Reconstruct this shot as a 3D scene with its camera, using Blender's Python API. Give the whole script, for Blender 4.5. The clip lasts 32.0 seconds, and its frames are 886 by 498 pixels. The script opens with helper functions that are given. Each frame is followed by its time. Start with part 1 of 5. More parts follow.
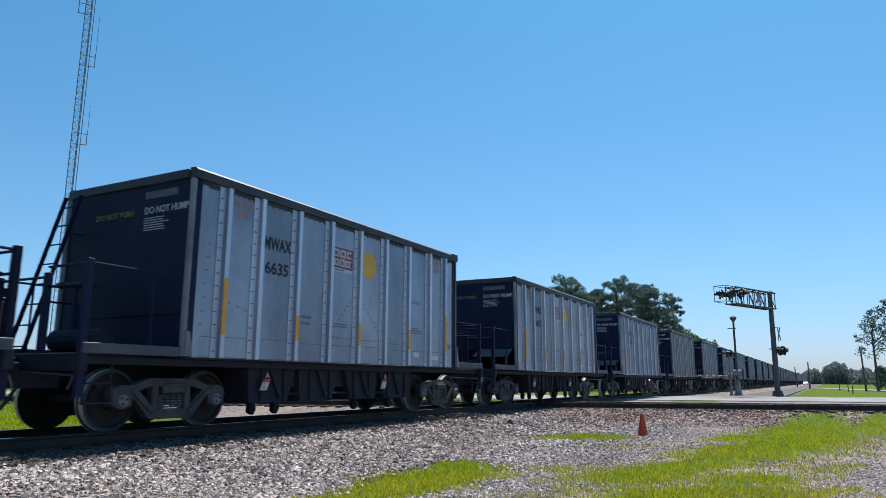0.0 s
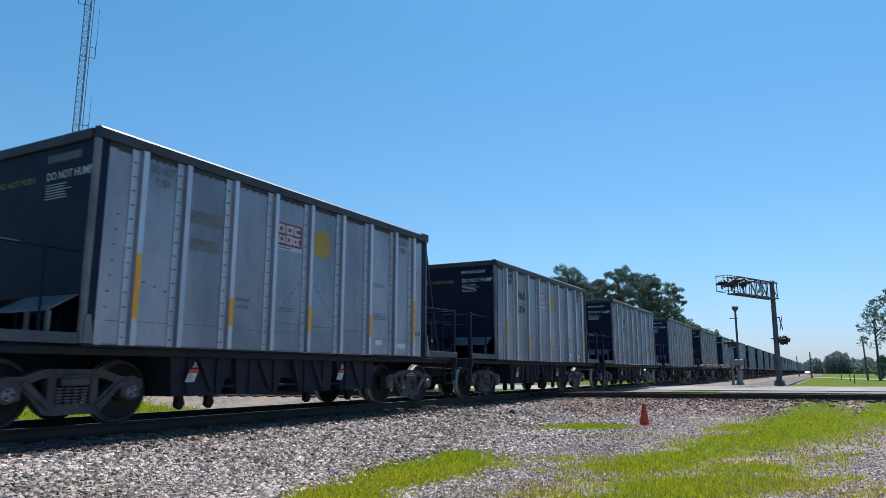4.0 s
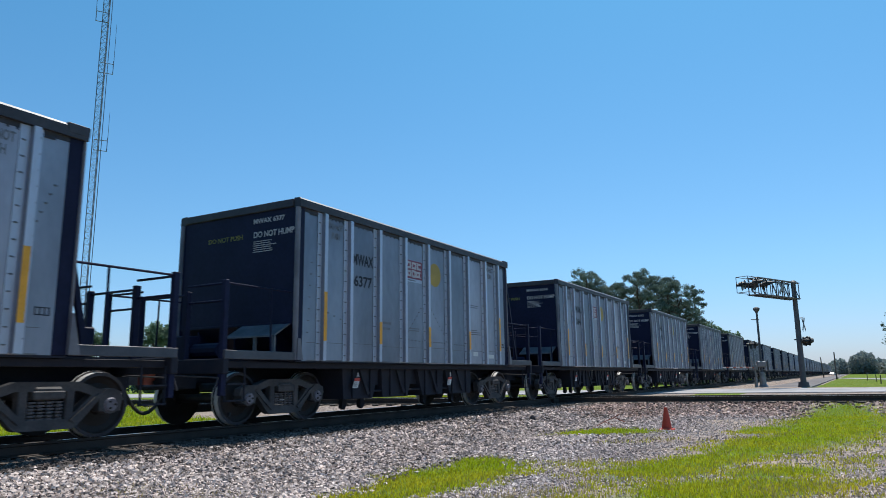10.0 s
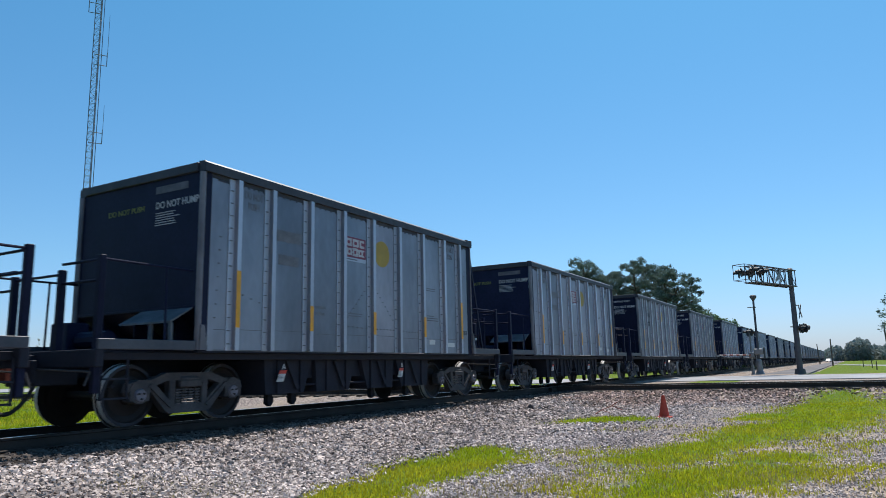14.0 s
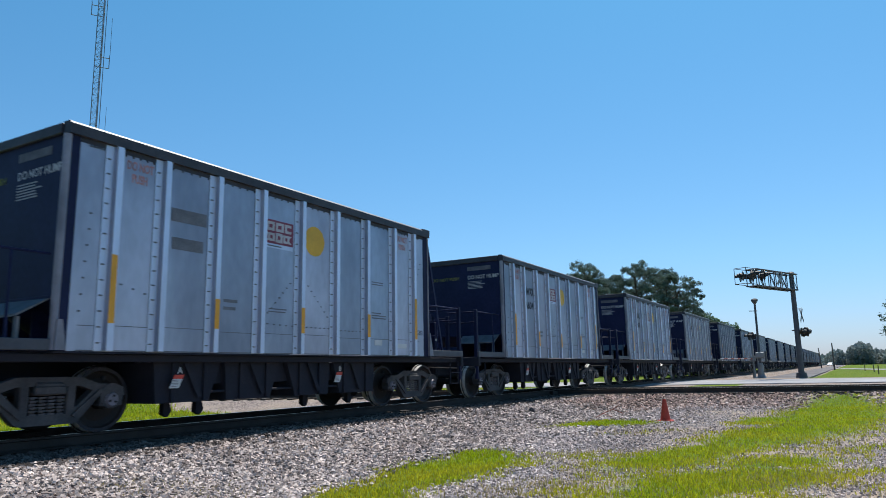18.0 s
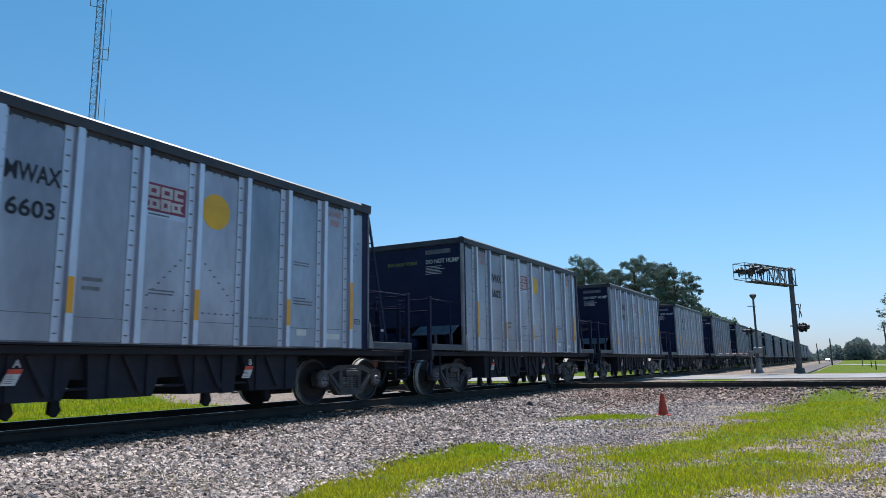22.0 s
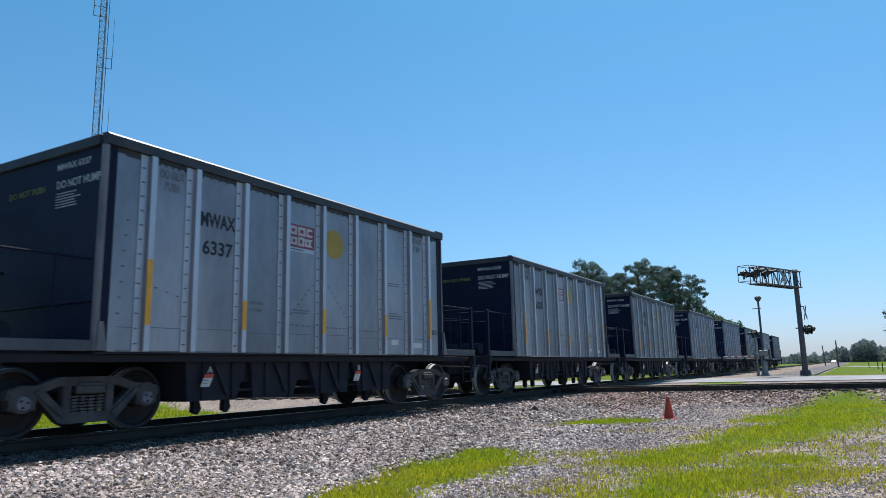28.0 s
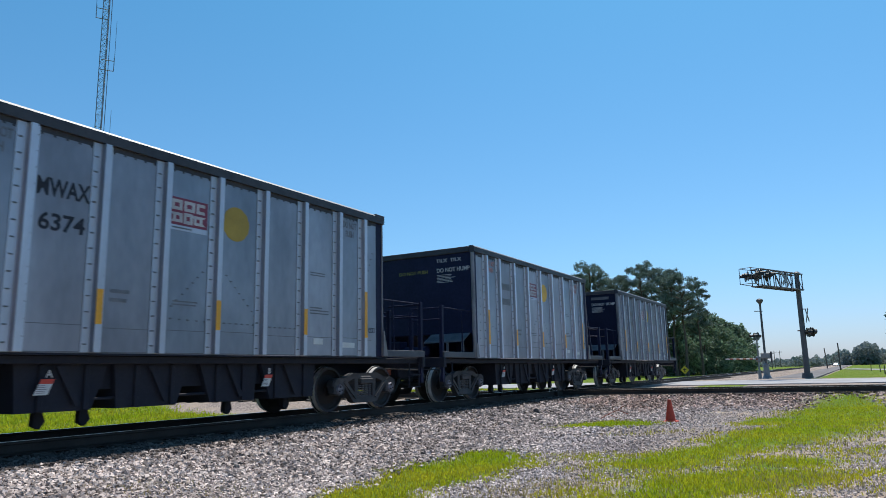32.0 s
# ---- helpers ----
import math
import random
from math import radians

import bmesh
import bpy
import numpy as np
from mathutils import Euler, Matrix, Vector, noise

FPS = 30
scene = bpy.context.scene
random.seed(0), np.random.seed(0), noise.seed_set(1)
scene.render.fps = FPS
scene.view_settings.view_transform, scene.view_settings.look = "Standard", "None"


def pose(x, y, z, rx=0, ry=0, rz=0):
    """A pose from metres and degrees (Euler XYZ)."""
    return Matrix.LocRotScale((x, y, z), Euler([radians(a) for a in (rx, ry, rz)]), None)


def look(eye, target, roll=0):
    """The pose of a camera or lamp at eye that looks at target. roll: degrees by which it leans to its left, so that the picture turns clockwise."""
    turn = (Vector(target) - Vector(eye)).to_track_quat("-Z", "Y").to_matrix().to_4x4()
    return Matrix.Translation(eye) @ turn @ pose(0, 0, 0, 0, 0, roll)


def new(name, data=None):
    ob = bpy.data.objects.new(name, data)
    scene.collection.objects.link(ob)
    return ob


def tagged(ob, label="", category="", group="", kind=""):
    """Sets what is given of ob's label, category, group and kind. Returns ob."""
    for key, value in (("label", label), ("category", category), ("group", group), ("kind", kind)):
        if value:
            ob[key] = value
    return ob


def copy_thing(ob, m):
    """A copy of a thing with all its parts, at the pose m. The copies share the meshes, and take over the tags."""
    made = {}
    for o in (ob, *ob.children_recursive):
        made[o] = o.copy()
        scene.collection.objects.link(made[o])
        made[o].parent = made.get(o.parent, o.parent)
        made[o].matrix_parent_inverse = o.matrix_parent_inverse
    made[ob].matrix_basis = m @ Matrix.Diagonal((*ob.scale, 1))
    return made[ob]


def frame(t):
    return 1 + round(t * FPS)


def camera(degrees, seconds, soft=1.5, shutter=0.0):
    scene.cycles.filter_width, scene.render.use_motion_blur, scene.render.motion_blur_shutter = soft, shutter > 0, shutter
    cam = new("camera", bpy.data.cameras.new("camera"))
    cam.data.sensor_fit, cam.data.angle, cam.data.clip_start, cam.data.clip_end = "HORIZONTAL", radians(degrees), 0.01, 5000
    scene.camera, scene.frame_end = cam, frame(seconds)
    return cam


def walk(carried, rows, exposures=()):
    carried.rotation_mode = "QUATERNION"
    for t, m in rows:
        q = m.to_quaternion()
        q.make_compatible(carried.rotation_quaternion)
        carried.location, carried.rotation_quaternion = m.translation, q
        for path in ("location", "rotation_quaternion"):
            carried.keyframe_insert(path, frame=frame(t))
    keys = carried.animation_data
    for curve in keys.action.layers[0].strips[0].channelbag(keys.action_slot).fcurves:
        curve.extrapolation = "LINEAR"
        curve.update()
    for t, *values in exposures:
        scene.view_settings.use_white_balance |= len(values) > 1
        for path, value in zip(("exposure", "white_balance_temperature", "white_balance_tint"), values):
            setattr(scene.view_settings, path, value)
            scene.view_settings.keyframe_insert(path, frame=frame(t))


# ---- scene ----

# World: x along the main track (the train runs towards -x), y across it away from the
# camera, z up from the rail heads. Metres.
EYE = (0.0, 0.0, 0.762)
TRACK_Y = 10.06          # centre line of the main track
PITCH = 13.15            # coupled length of one hopper car
CARS = range(-1, 44)

# ---- camera ----
cam = camera(65.24, 32.0, soft=0.85, shutter=0.06)


def aim(yaw, pitch, roll):
    a, b = radians(yaw), radians(pitch)
    d = Vector((-math.sin(a) * math.cos(b), math.cos(a) * math.cos(b), math.sin(b)))
    return look(EYE, Vector(EYE) + d * 10, roll)


VIEW = [(0, -61.57, 10.74, 0.28), (0.5, -61.46, 10.89, 0.28), (1, -61.09, 11.17, 0.30), (1.5, -60.98, 11.08, -0.16),
        (2, -60.58, 10.72, -0.26), (2.5, -60.27, 10.24, -0.01), (4.5, -61.66, 10.04, 0.11), (5, -61.12, 11.22, -0.25),
        (5.5, -60.98, 11.64, -0.63), (6, -60.78, 11.36, -0.66), (6.5, -60.68, 10.87, -0.45), (7, -60.48, 10.63, -0.58),
        (7.5, -60.36, 10.53, -0.58), (8, -60.25, 10.58, -0.43), (8.5, -60.23, 10.47, -0.62), (9, -60.17, 10.51, -0.54),
        (9.5, -59.97, 10.51, -0.57), (10, -60.02, 10.51, -0.74), (10.5, -59.99, 10.53, -0.56), (11, -59.80, 10.39, -0.51),
        (11.5, -59.40, 10.41, -0.91), (12, -59.87, 10.57, -0.91), (12.5, -59.80, 10.35, -0.89), (13, -60.10, 10.21, -0.93),
        (13.5, -60.13, 9.78, -1.14), (15.5, -60.34, 9.66, -1.29), (16, -60.16, 9.65, -1.43), (16.5, -59.98, 9.25, -1.24),
        (17, -59.88, 8.88, -1.18), (17.5, -59.87, 9.20, -1.29), (18, -60.15, 9.94, -1.08), (18.5, -60.45, 11.50, -0.77),
        (19, -60.95, 10.46, -0.95), (19.5, -61.15, 10.46, -1.08), (20, -60.79, 9.31, -1.01), (20.5, -60.45, 9.68, -0.90),
        (21, -60.41, 9.66, -0.92), (21.5, -60.16, 9.48, -0.88), (22, -60.21, 9.42, -0.80), (22.5, -60.29, 9.08, -0.72),
        (23, -60.24, 8.99, -0.66), (23.5, -60.19, 9.05, -0.87), (24, -60.33, 9.38, -0.87), (24.5, -60.34, 9.57, -0.93),
        (26.5, -60.00, 9.93, -1.00), (27, -59.76, 9.84, -1.08), (27.5, -59.97, 9.94, -1.06), (28, -59.92, 9.85, -1.27),
        (28.5, -60.20, 9.61, -1.57), (29, -60.32, 9.59, -1.34), (29.5, -60.59, 9.20, -1.24), (30, -60.30, 9.29, -1.34),
        (30.5, -60.25, 9.31, -1.32), (31, -60.07, 9.54, -1.35), (31.5, -60.02, 9.95, -1.47), (32, -59.80, 10.03, -1.20)]
walk(cam, [(t, aim(a, b, c)) for t, a, b, c in VIEW])


def train_x(t):
    """Where the train's first full car stands at t seconds."""
    u = t - 16
    return -257.096 + u * (-17.0000 + u * (-0.00385 + u * 0.0000524))


# ---- world, sun ----
SUN_AZ, SUN_EL = 86.0, 64.0     # degrees from +y towards +x, and above the horizon
world = bpy.data.worlds.new("sky")
scene.world = world
world.use_nodes = True
wn, wl = world.node_tree.nodes, world.node_tree.links
wn.clear()
sky = wn.new("ShaderNodeTexSky")
sky.sky_type = "NISHITA"
sky.sun_disc = False
sky.sun_elevation, sky.sun_rotation = radians(SUN_EL), radians(SUN_AZ)
sky.altitude, sky.air_density, sky.dust_density, sky.ozone_density = 30, 1.0, 0.55, 1.5
tone = wn.new("ShaderNodeMix")          # the deep blue of this clear noon sky
tone.data_type, tone.blend_type = "RGBA", "MULTIPLY"
tone.inputs["Factor"].default_value = 1.0
wz, wm = wn.new("ShaderNodeTexCoord"), wn.new("ShaderNodeValToRGB")
ws, wr = wn.new("ShaderNodeSeparateXYZ"), wn.new("ShaderNodeMapRange")
wl.new(wz.outputs["Generated"], ws.inputs[0])
wl.new(ws.outputs["Z"], wr.inputs["Value"])
wr.inputs["From Min"].default_value, wr.inputs["From Max"].default_value = 0.0, 0.5
stops = wm.color_ramp.elements
stops[0].position, stops[0].color = 0.0, (0.59 / 1.11, 0.70 / 1.11, 1.08 / 1.11, 1)
stops[1].position, stops[1].color = 1.0, (0.425 / 1.11, 0.955 / 1.11, 1.0, 1)
mid_stop = stops.new(0.30)
mid_stop.color = (0.555 / 1.11, 0.845 / 1.11, 1.035 / 1.11, 1)
wl.new(wr.outputs[0], wm.inputs["Fac"])
wl.new(wm.outputs["Color"], tone.inputs["B"])
bg = wn.new("ShaderNodeBackground")
bg.inputs["Strength"].default_value = 0.1465
wo = wn.new("ShaderNodeOutputWorld")
wl.new(sky.outputs[0], tone.inputs["A"])
wl.new(tone.outputs["Result"], bg.inputs[0])
wl.new(bg.outputs[0], wo.inputs[0])

sun = new("sun", bpy.data.lights.new("sun", "SUN"))
sun.data.energy, sun.data.angle, sun.data.color = 5.0, radians(0.53), (1.0, 0.93, 0.83)
sa, se = radians(SUN_AZ), radians(SUN_EL)
SUN_DIR = Vector((math.sin(sa) * math.cos(se), math.cos(sa) * math.cos(se), math.sin(se)))
sun.matrix_world = look(SUN_DIR * 200, (0, 0, 0))
scene.view_settings.exposure = 0.0


# ---- materials ----
def material(name, colour, rough=0.6, metal=0.0, spread=0.25, scale=6.0, fine=60.0, bump=0.0,
             second=None, island=0.0, objects=0.0, translucent=0.0, stretch=(1, 1, 1), gloss=0.5, tints=None, own=False):
    """A surface with colour that varies at two scales, towards a second colour in patches."""
    m = bpy.data.materials.new(name)
    m.use_nodes = True
    n, l = m.node_tree.nodes, m.node_tree.links
    b = n["Principled BSDF"]
    tc = n.new("ShaderNodeTexCoord")
    mp = n.new("ShaderNodeMapping")
    mp.inputs["Scale"].default_value = stretch
    l.new(tc.outputs["Object"], mp.inputs["Vector"])
    big, small = n.new("ShaderNodeTexNoise"), n.new("ShaderNodeTexNoise")
    for tex, s, d in ((big, scale, 4), (small, fine, 3)):
        tex.inputs["Scale"].default_value, tex.inputs["Detail"].default_value = s, d
        l.new(mp.outputs[0], tex.inputs["Vector"])
    mix = n.new("ShaderNodeMix")
    mix.data_type = "RGBA"
    two = second or tuple(min(1, c * (1 + spread)) for c in colour)
    one = colour if second else tuple(c * (1 - spread) for c in colour)
    mix.inputs["A"].default_value, mix.inputs["B"].default_value = (*one, 1), (*two, 1)
    ramp = n.new("ShaderNodeMapRange")
    ramp.inputs["From Min"].default_value, ramp.inputs["From Max"].default_value = 0.35, 0.65
    l.new(big.outputs["Fac"], ramp.inputs["Value"])
    l.new(ramp.outputs[0], mix.inputs["Factor"])
    val = n.new("ShaderNodeHueSaturation")
    l.new(mix.outputs["Result"], val.inputs["Color"])
    rng = n.new("ShaderNodeMapRange")
    rng.inputs["To Min"].default_value, rng.inputs["To Max"].default_value = 1 - spread, 1 + spread
    l.new(small.outputs["Fac"], rng.inputs["Value"])
    src = rng.outputs[0]
    for amount, node, out in ((island, "ShaderNodeNewGeometry", "Random Per Island"), (objects, "ShaderNodeObjectInfo", "Random")):
        if amount:
            r = n.new("ShaderNodeMapRange")
            r.inputs["To Min"].default_value, r.inputs["To Max"].default_value = 1 - amount, 1 + amount
            l.new(n.new(node).outputs[out], r.inputs["Value"])
            mu = n.new("ShaderNodeMath")
            mu.operation = "MULTIPLY"
            l.new(src, mu.inputs[0])
            l.new(r.outputs[0], mu.inputs[1])
            src = mu.outputs[0]
    l.new(src, val.inputs["Value"])
    if tints:                                   # each sheet weathers to a cooler or warmer tone
        tm, tx = n.new("ShaderNodeMix"), n.new("ShaderNodeMix")
        tm.data_type = tx.data_type = "RGBA"
        tx.blend_type = "MULTIPLY"
        tx.inputs["Factor"].default_value = 1.0
        tm.inputs["A"].default_value, tm.inputs["B"].default_value = (*tints[0], 1), (*tints[1], 1)
        l.new(n.new("ShaderNodeObjectInfo").outputs["Random"], tm.inputs["Factor"])
        l.new(mix.outputs["Result"], tx.inputs["A"])
        l.new(tm.outputs["Result"], tx.inputs["B"])
        l.new(tx.outputs["Result"], val.inputs["Color"])
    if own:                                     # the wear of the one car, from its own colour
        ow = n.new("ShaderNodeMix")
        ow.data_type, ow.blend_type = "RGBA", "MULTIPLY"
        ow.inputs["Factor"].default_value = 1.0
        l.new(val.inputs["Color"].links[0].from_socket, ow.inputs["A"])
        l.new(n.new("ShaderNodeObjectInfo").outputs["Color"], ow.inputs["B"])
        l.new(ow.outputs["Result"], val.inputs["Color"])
    l.new(val.outputs[0], b.inputs["Base Color"])
    b.inputs["Roughness"].default_value, b.inputs["Metallic"].default_value = rough, metal
    b.inputs["Specular IOR Level"].default_value = gloss
    if bump:
        bp = n.new("ShaderNodeBump")
        bp.inputs["Strength"].default_value, bp.inputs["Distance"].default_value = 0.6, bump
        l.new(small.outputs["Fac"], bp.inputs["Height"])
        l.new(bp.outputs[0], b.inputs["Normal"])
    if translucent:
        tr, ms = n.new("ShaderNodeBsdfTranslucent"), n.new("ShaderNodeMixShader")
        ms.inputs[0].default_value = translucent
        l.new(val.outputs[0], tr.inputs["Color"])
        l.new(b.outputs[0], ms.inputs[1])
        l.new(tr.outputs[0], ms.inputs[2])
        l.new(ms.outputs[0], n["Material Output"].inputs["Surface"])
    return m


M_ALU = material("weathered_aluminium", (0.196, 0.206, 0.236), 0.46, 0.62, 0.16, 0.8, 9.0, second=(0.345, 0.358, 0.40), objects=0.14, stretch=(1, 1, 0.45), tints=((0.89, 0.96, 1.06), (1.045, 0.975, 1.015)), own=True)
M_RIB = material("paler_aluminium", (0.44, 0.475, 0.575), 0.42, 0.4, 0.10, 2.0, 25.0, objects=0.08, stretch=(1, 1, 0.4), own=True)
M_RIVET = material("dark_rivet_steel", (0.13, 0.13, 0.145), 0.5, 0.4, 0.2)
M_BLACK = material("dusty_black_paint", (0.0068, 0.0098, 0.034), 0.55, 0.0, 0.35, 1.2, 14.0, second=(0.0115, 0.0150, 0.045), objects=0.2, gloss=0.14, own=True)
# grimy black lifted towards blue: a veil of haze put into the colour
M_UNDER = material("grimy_underframe", (0.0145, 0.0175, 0.030), 0.75, 0.0, 0.25, 2.0, 20.0, second=(0.021, 0.023, 0.034), gloss=0.25)
M_RIM = material("worn_dark_rim", (0.034, 0.036, 0.048), 0.55, 0.1, 0.3, 2.0, 18.0, second=(0.058, 0.058, 0.07), gloss=0.3)
M_RIMTOP = material("sunlit_rim_edge", (0.19, 0.195, 0.21), 0.5, 0.3, 0.2, 3.0, 20.0)
M_WHEEL = material("oily_wheel_steel", (0.012, 0.0105, 0.0125), 0.65, 0.15, 0.3, 3.0, 30.0, second=(0.026, 0.019, 0.019))
M_TREAD = material("worn_bright_tread", (0.60, 0.59, 0.58), 0.5, 0.0, 0.12)
M_RAILHEAD = material("polished_rail_head", (0.45, 0.44, 0.43), 0.28, 1.0, 0.1)
M_CASTING = material("cast_steel_brown", (0.050, 0.050, 0.057), 0.7, 0.1, 0.35, 3.0, 30.0, second=(0.088, 0.084, 0.089), gloss=0.3)
M_CAP = material("dusty_bearing_cap", (0.17, 0.165, 0.205), 0.5, 0.2, 0.25, 8.0, 40.0)
M_DECKEDGE = material("worn_grey_deck_edge", (0.042, 0.047, 0.064), 0.55, 0.1, 0.25, 2.0, 20.0, second=(0.07, 0.075, 0.093))
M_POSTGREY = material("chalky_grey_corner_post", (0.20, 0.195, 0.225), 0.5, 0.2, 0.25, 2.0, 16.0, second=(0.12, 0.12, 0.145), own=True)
M_YELLOW = material("orange_yellow_reflector", (0.72, 0.33, 0.02), 0.4, 0.0, 0.12, 3.0, 30.0)
M_OCHRE = material("ochre_disc_paint", (0.36, 0.235, 0.03), 0.55, 0.0, 0.12, 2.0, 20.0)
M_AMBER = material("fresh_amber_disc_paint", (0.66, 0.36, 0.02), 0.5, 0.0, 0.1, 2.0, 20.0)
M_RED = material("maroon_sign_red", (0.20, 0.028, 0.062), 0.5, 0.0, 0.12, 3.0, 30.0)
M_EMBLEM = material("dulled_pale_emblem", (0.42, 0.395, 0.415), 0.6, 0.0, 0.15, 4.0, 30.0)
M_SIGNRED = material("red_label", (0.55, 0.05, 0.03), 0.5, 0.0, 0.12)
M_WHITE = material("off_white_lettering", (0.42, 0.42, 0.44), 0.55, 0.0, 0.08, 4.0, 40.0)
M_FADED = material("faded_yellow_lettering", (0.16, 0.16, 0.03), 0.6, 0.0, 0.2, 5.0, 40.0)
M_DARKTEXT = material("dark_navy_lettering", (0.018, 0.02, 0.032), 0.8, 0.0, 0.2, 5.0, 40.0)
M_ENDTEXT = material("worn_end_lettering", (0.10, 0.10, 0.12), 0.7, 0.0, 0.3, 6.0, 40.0)
M_PIPE = material("dull_grey_pipe", (0.15, 0.15, 0.165), 0.5, 0.2, 0.25, 3.0, 20.0)
M_PALEROAD = material("pale_dusty_road", (0.155, 0.14, 0.14), 0.95, 0.0, 0.3, 0.3, 5.0)
M_SPRING = material("worn_spring_steel", (0.085, 0.085, 0.10), 0.5, 0.3, 0.2)
M_GREYTEXT = material("worn_grey_lettering", (0.13, 0.13, 0.15), 0.6, 0.0, 0.2, 5.0, 40.0)
M_REDTEXT = material("pale_red_lettering", (0.42, 0.20, 0.20), 0.6, 0.0, 0.2, 5.0, 40.0)
M_PLATE = material("light_data_plate", (0.55, 0.56, 0.57), 0.45, 0.0, 0.08)
M_RUBBER = material("black_rubber", (0.012, 0.012, 0.012), 0.7, 0.0, 0.2)
M_RUSTRED = material("rust_red_fitting", (0.22, 0.05, 0.03), 0.7, 0.1, 0.3)
M_RAIL = material("rusty_rail_web", (0.032, 0.024, 0.021), 0.75, 0.2, 0.3, 2.0, 30.0)
M_TIE = material("weathered_timber_tie", (0.07, 0.058, 0.05), 0.9, 0.0, 0.3, 3.0, 25.0, objects=0.3, stretch=(1, 0.2, 1))
M_STONE = material("grey_violet_ballast", (0.325, 0.266, 0.240), 0.95, 0.0, 0.28, 0.6, 40.0, second=(0.470, 0.395, 0.362), island=0.78, gloss=0.2)
M_RUSTSTONE = material("rust_stained_ballast", (0.325, 0.228, 0.19), 0.95, 0.0, 0.28, 0.6, 40.0, second=(0.44, 0.33, 0.285), island=0.7, gloss=0.2)
M_DARKSTONE = material("grimy_shade_dark_ballast", (0.075, 0.062, 0.058), 0.9, 0.0, 0.3, 0.8, 40.0, second=(0.13, 0.105, 0.092), island=0.6, gloss=0.25)
M_GRAVEL = material("pale_pinkish_gravel", (0.39, 0.322, 0.30), 0.95, 0.0, 0.25, 0.5, 40.0, second=(0.505, 0.437, 0.415), island=0.62, gloss=0.2)
M_CONCRETE = material("bright_worn_concrete", (0.325, 0.315, 0.325), 0.9, 0.0, 0.2, 0.5, 5.0, bump=0.004)
M_GALV = material("dull_galvanised_steel", (0.22, 0.23, 0.24), 0.5, 0.5, 0.15, 3.0, 30.0)
M_POST = material("dark_grey_painted_post", (0.075, 0.08, 0.09), 0.6, 0.1, 0.15, 3.0, 30.0)
M_SIGBLACK = material("signal_black", (0.015, 0.015, 0.016), 0.5, 0.0, 0.2)
M_CONE = material("faded_orange_cone", (0.46, 0.055, 0.03), 0.7, 0.0, 0.15, 6.0, 40.0)
M_GRASS = material("lush_grass_blades", (0.345, 0.425, 0.012), 0.6, 0.0, 0.28, 0.6, 6.0, second=(0.49, 0.46, 0.028), island=0.42, translucent=0.5, gloss=0.25)
M_STRAW = material("dry_grass_blades", (0.36, 0.30, 0.13), 0.7, 0.0, 0.2, 0.7, 6.0, island=0.3, translucent=0.35)
M_NEEDLE = material("pine_foliage", (0.125, 0.18, 0.155), 0.8, 0.0, 0.3, 0.4, 3.0, island=0.5, translucent=0.3)
M_LEAF = material("broadleaf_foliage", (0.12, 0.185, 0.115), 0.7, 0.0, 0.35, 0.4, 3.0, island=0.45, translucent=0.35)
M_BARK = material("pine_bark", (0.10, 0.075, 0.06), 0.9, 0.0, 0.3, 2.0, 15.0)
M_TOWER = material("tower_galvanised_steel", (0.20, 0.23, 0.29), 0.5, 0.4, 0.15, 1.0, 8.0)
M_SIGNYEL = material("yellow_warning_sign", (0.65, 0.42, 0.02), 0.5, 0.0, 0.1)
M_CARWHITE = material("white_car_paint", (0.75, 0.76, 0.78), 0.25, 0.0, 0.05)
M_GLASS = material("dark_window_glass", (0.02, 0.025, 0.03), 0.08, 0.0, 0.1)
M_WOOD = material("grey_utility_timber", (0.12, 0.10, 0.085), 0.9, 0.0, 0.25, 2.0, 20.0)
M_FIELDFAR = material("haze_tinted_foliage", (0.175, 0.22, 0.215), 0.8, 0.0, 0.25, 0.1, 1.0, island=0.25, translucent=0.3)


